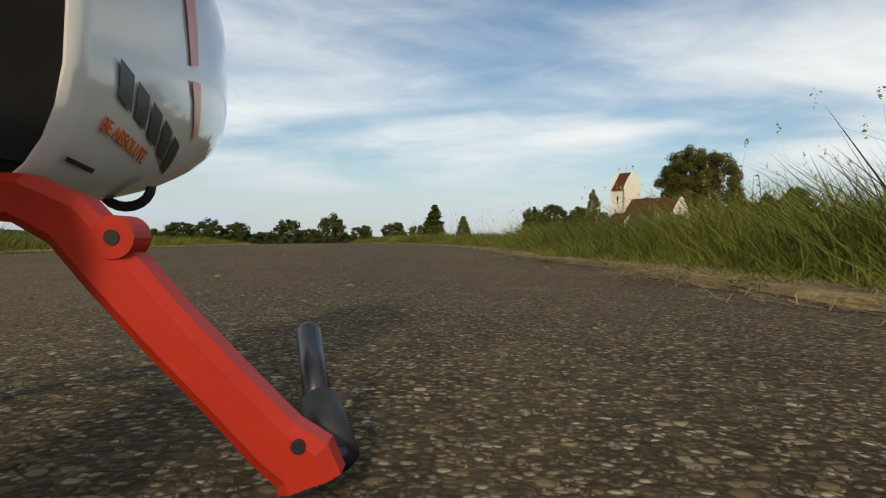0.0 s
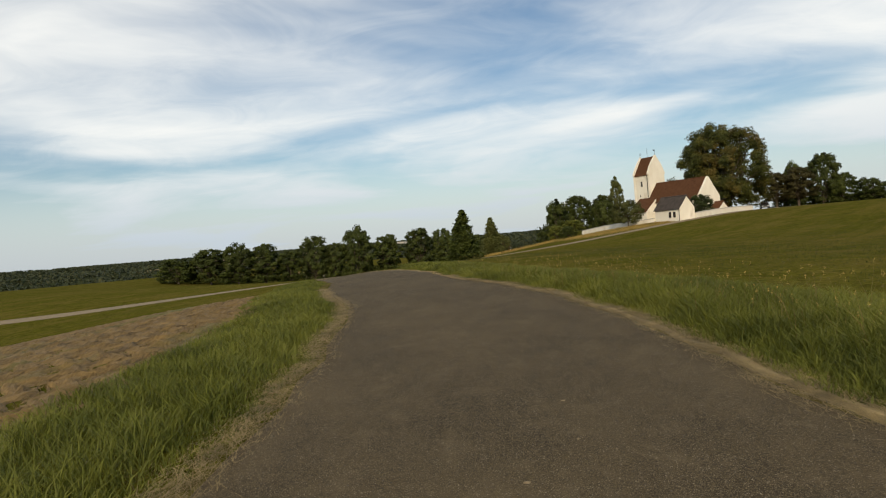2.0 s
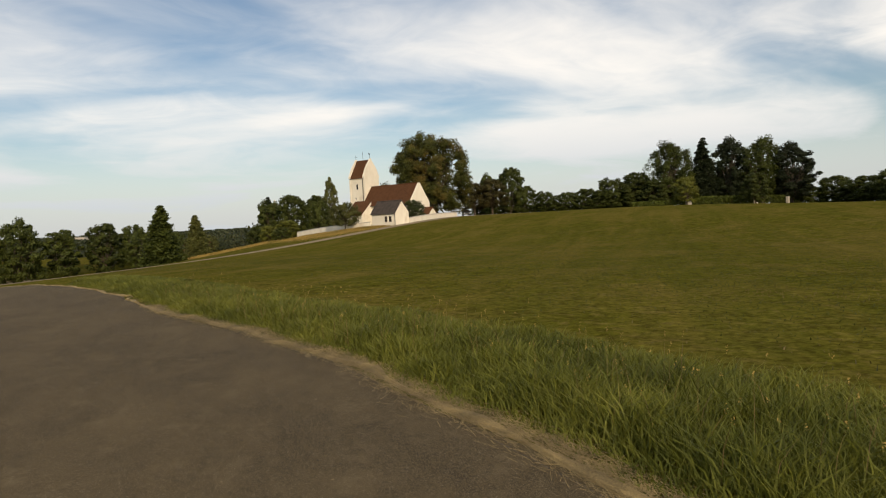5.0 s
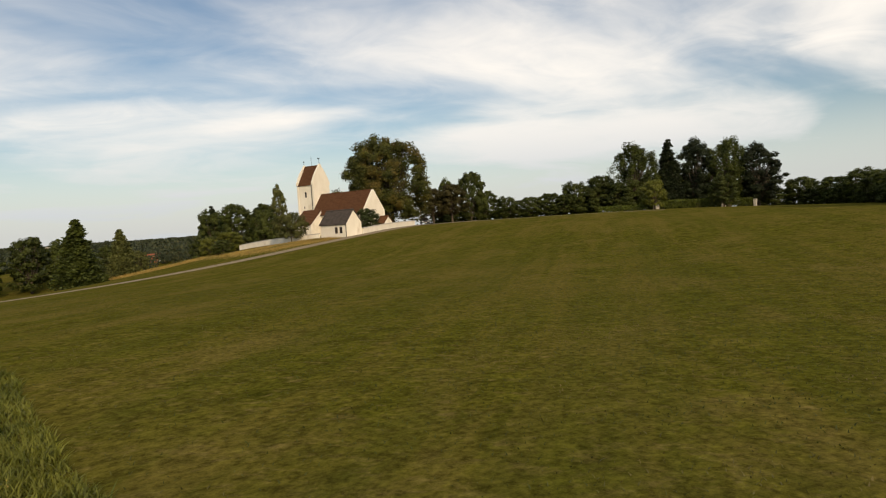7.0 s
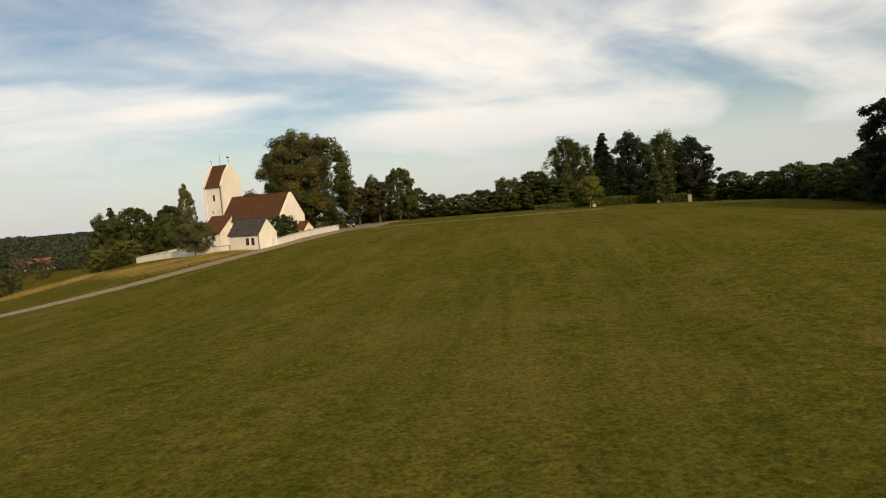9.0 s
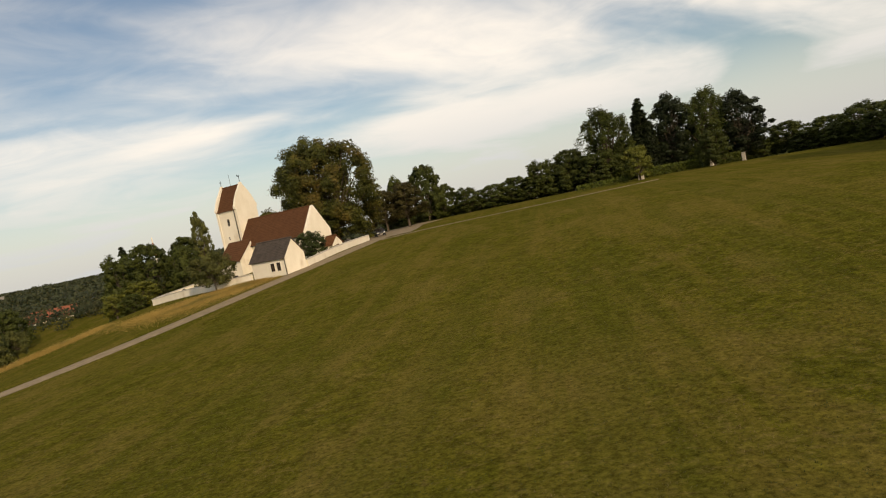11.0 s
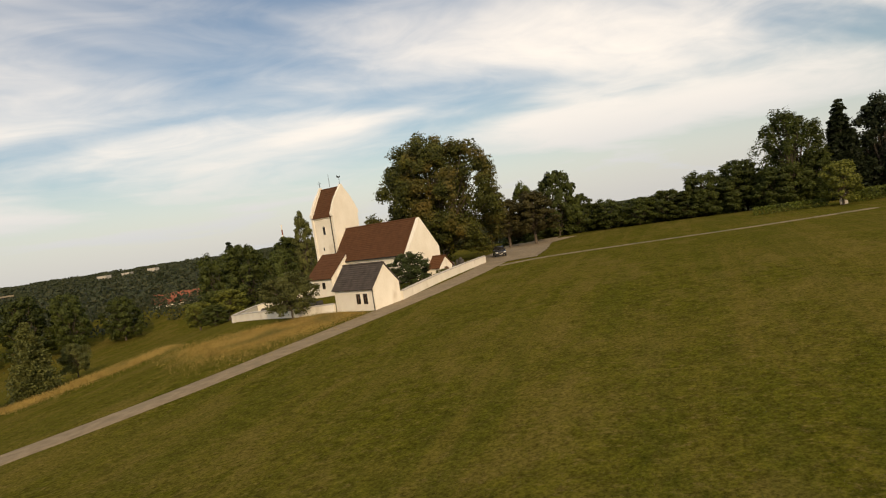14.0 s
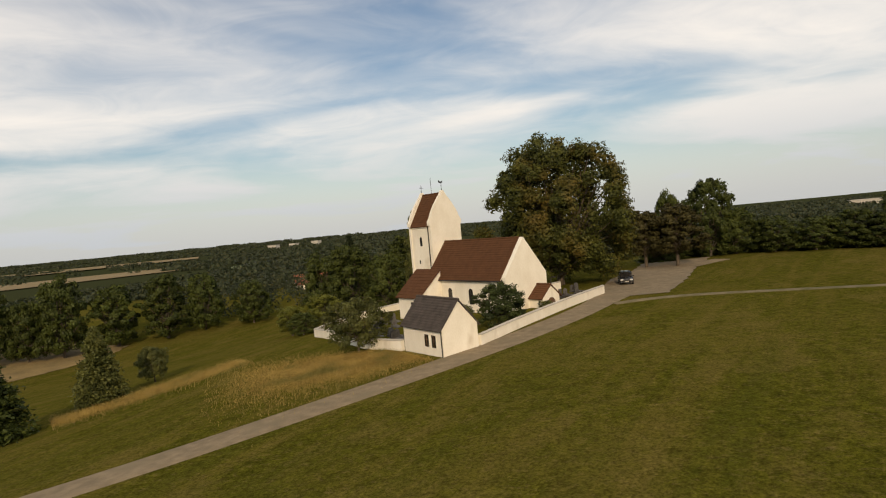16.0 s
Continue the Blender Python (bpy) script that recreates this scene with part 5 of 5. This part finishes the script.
def lettering(words, y, z, size, mat, tilt):
    cu = bpy.data.curves.new("lettering", "FONT")
    cu.body, cu.size, cu.extrude = words, size, 0.0004
    ob = new("lettering", cu)
    me = bpy.data.meshes.new_from_object(ob.evaluated_get(bpy.context.evaluated_depsgraph_get()))
    bpy.data.objects.remove(ob)
    for v in me.vertices:
        yy, zz = y + v.co.x * math.cos(tilt) - v.co.y * math.sin(tilt), z + v.co.x * math.sin(tilt) + v.co.y * math.cos(tilt)
        v.co = (on_shell(yy, zz) + 0.0014 + v.co.z, yy, zz)
    me.materials.append(mat)
    o = new("lettering", me)
    o.parent = canopy
    o["label"] = "orange slogan"


lettering("BE ABSOLUTE", 0.304, 0.2185, 0.0098, ORANGE, -0.17)
decal("signature", INK_AND_BORE_SHADE, slanted(0.290, 0.2015, 0.030, -0.003, 0.002, 0.0), "scribbled dark line", nv=1)


def sweep(name, pts, width, thick, mat, parent, label=""):
    """A flat-sided bar with rounded edges through points in the plane across the helicopter."""
    bm = bmesh.new()
    rings = []
    pts = [Vector(p) for p in pts]
    for i, p in enumerate(pts):
        t = (pts[min(i + 1, len(pts) - 1)] - pts[max(i - 1, 0)]).normalized()
        side = Vector((0, 1, 0))
        up = t.cross(side).normalized()
        ring = []
        for a, b in ((-1, -0.6), (-0.6, -1), (0.6, -1), (1, -0.6), (1, 0.6), (0.6, 1), (-0.6, 1), (-1, 0.6)):
            ring.append(bm.verts.new(p + side * a * thick / 2 + up * b * width[i] / 2))
        rings.append(ring)
    for a, b in zip(rings, rings[1:]):
        for j in range(8):
            bm.faces.new((a[j], a[(j + 1) % 8], b[(j + 1) % 8], b[j]))
    bm.faces.new(rings[0][::-1])
    bm.faces.new(rings[-1])
    return part(name, bm, mat, parent, label)


def landing_gear(mirror):
    m = (lambda x: -0.480 - x) if mirror else (lambda x: x)
    d = 0.27
    line = [(-0.240, 0.184), (-0.200, 0.184), (-0.176, 0.183), (-0.156, 0.174), (-0.1395, 0.156), (-0.1157, 0.130), (-0.0917, 0.106), (-0.0690, 0.083), (-0.0565, 0.074), (-0.0535, 0.066)]
    leg = sweep("strut", [(m(x), d, z) for x, z in line], [0.018, 0.019, 0.021, 0.024, 0.025, 0.024, 0.024, 0.025, 0.028, 0.028], 0.020, RED_PLASTIC, heli, "curved red plastic landing strut")
    bm = bmesh.new()
    made = bmesh.ops.create_cone(bm, cap_ends=True, segments=20, radius1=0.0090, radius2=0.0090, depth=0.016)
    bmesh.ops.transform(bm, matrix=Matrix.Translation((m(-0.1343), d - 0.003, 0.1676)) @ Matrix.Rotation(radians(90), 4, "X"), verts=made["verts"])
    lug = part("lug", bm, RED_PLASTIC, leg)
    # the lug is solid: a black disc paints the shade inside its bore
    bm = bmesh.new()
    rod(bm, (m(-0.1343), d - 0.0118, 0.1676), (m(-0.1343), d - 0.006, 0.1676), 0.0032, sides=16)
    part("bore", bm, INK_AND_BORE_SHADE, lug, "black disc standing for the shade in the lug's bore")
    # likewise a black disc for the shaded screw hole, none is cut
    bm = bmesh.new()
    rod(bm, (m(-0.0575), d - 0.0115, 0.0835), (m(-0.0575), d - 0.009, 0.0835), 0.003, sides=10)
    part("screw_hole", bm, INK_AND_BORE_SHADE, leg)
    # skid tube with an upturned front, rubber sleeve at the strut
    cu = [(-0.0468, 0.2995, 0.0624), (-0.0632, 0.3311, 0.0823), (-0.0801, 0.3861, 0.1103)]
    bm = bmesh.new()
    for p, q in zip(cu, cu[1:]):
        rod(bm, (m(p[0]), p[1], p[2]), (m(q[0]), q[1], q[2]), 0.0074, sides=16)
    made = bmesh.ops.create_uvsphere(bm, u_segments=14, v_segments=8, radius=0.0074)
    bmesh.ops.translate(bm, verts=made["verts"], vec=(m(-0.0801), 0.3861, 0.1103))
    skid = part("skid", bm, CARBON, heli, "black tube of the landing skid", smooth=True)
    bm = bmesh.new()
    rod(bm, (m(-0.0491), 0.3019, 0.0647), (m(-0.0626), 0.3323, 0.0828), 0.0118, 0.0105, sides=20)
    part("sleeve", bm, RUBBER, skid, "black rubber sleeve", smooth=True)


landing_gear(False)
landing_gear(True)
part("chassis", a_box(-0.282, -0.200, -0.12, 0.36, 0.196, 0.335, bevel=0.006), CARBON, heli, "black carbon chassis")
bm = bmesh.new()
loops = []
for k in range(11):
    a = math.pi * (1.0 + k / 10)
    loops.append([bm.verts.new((-0.199 + (0.016 + 0.0032 * math.cos(b)) * math.cos(a), 0.40 + 0.0032 * math.sin(b), 0.1985 + (0.013 + 0.0032 * math.cos(b)) * math.sin(a))) for b in (j * math.pi / 4 for j in range(8))])
for one, two in zip(loops, loops[1:]):
    for j in range(8):
        bm.faces.new((one[j], one[(j + 1) % 8], two[(j + 1) % 8], two[j]))
bm.faces.new(loops[0])
bm.faces.new(loops[-1])
bmesh.ops.recalc_face_normals(bm, faces=bm.faces)
part("cable", bm, RUBBER, heli, "black cable loop under the shell")
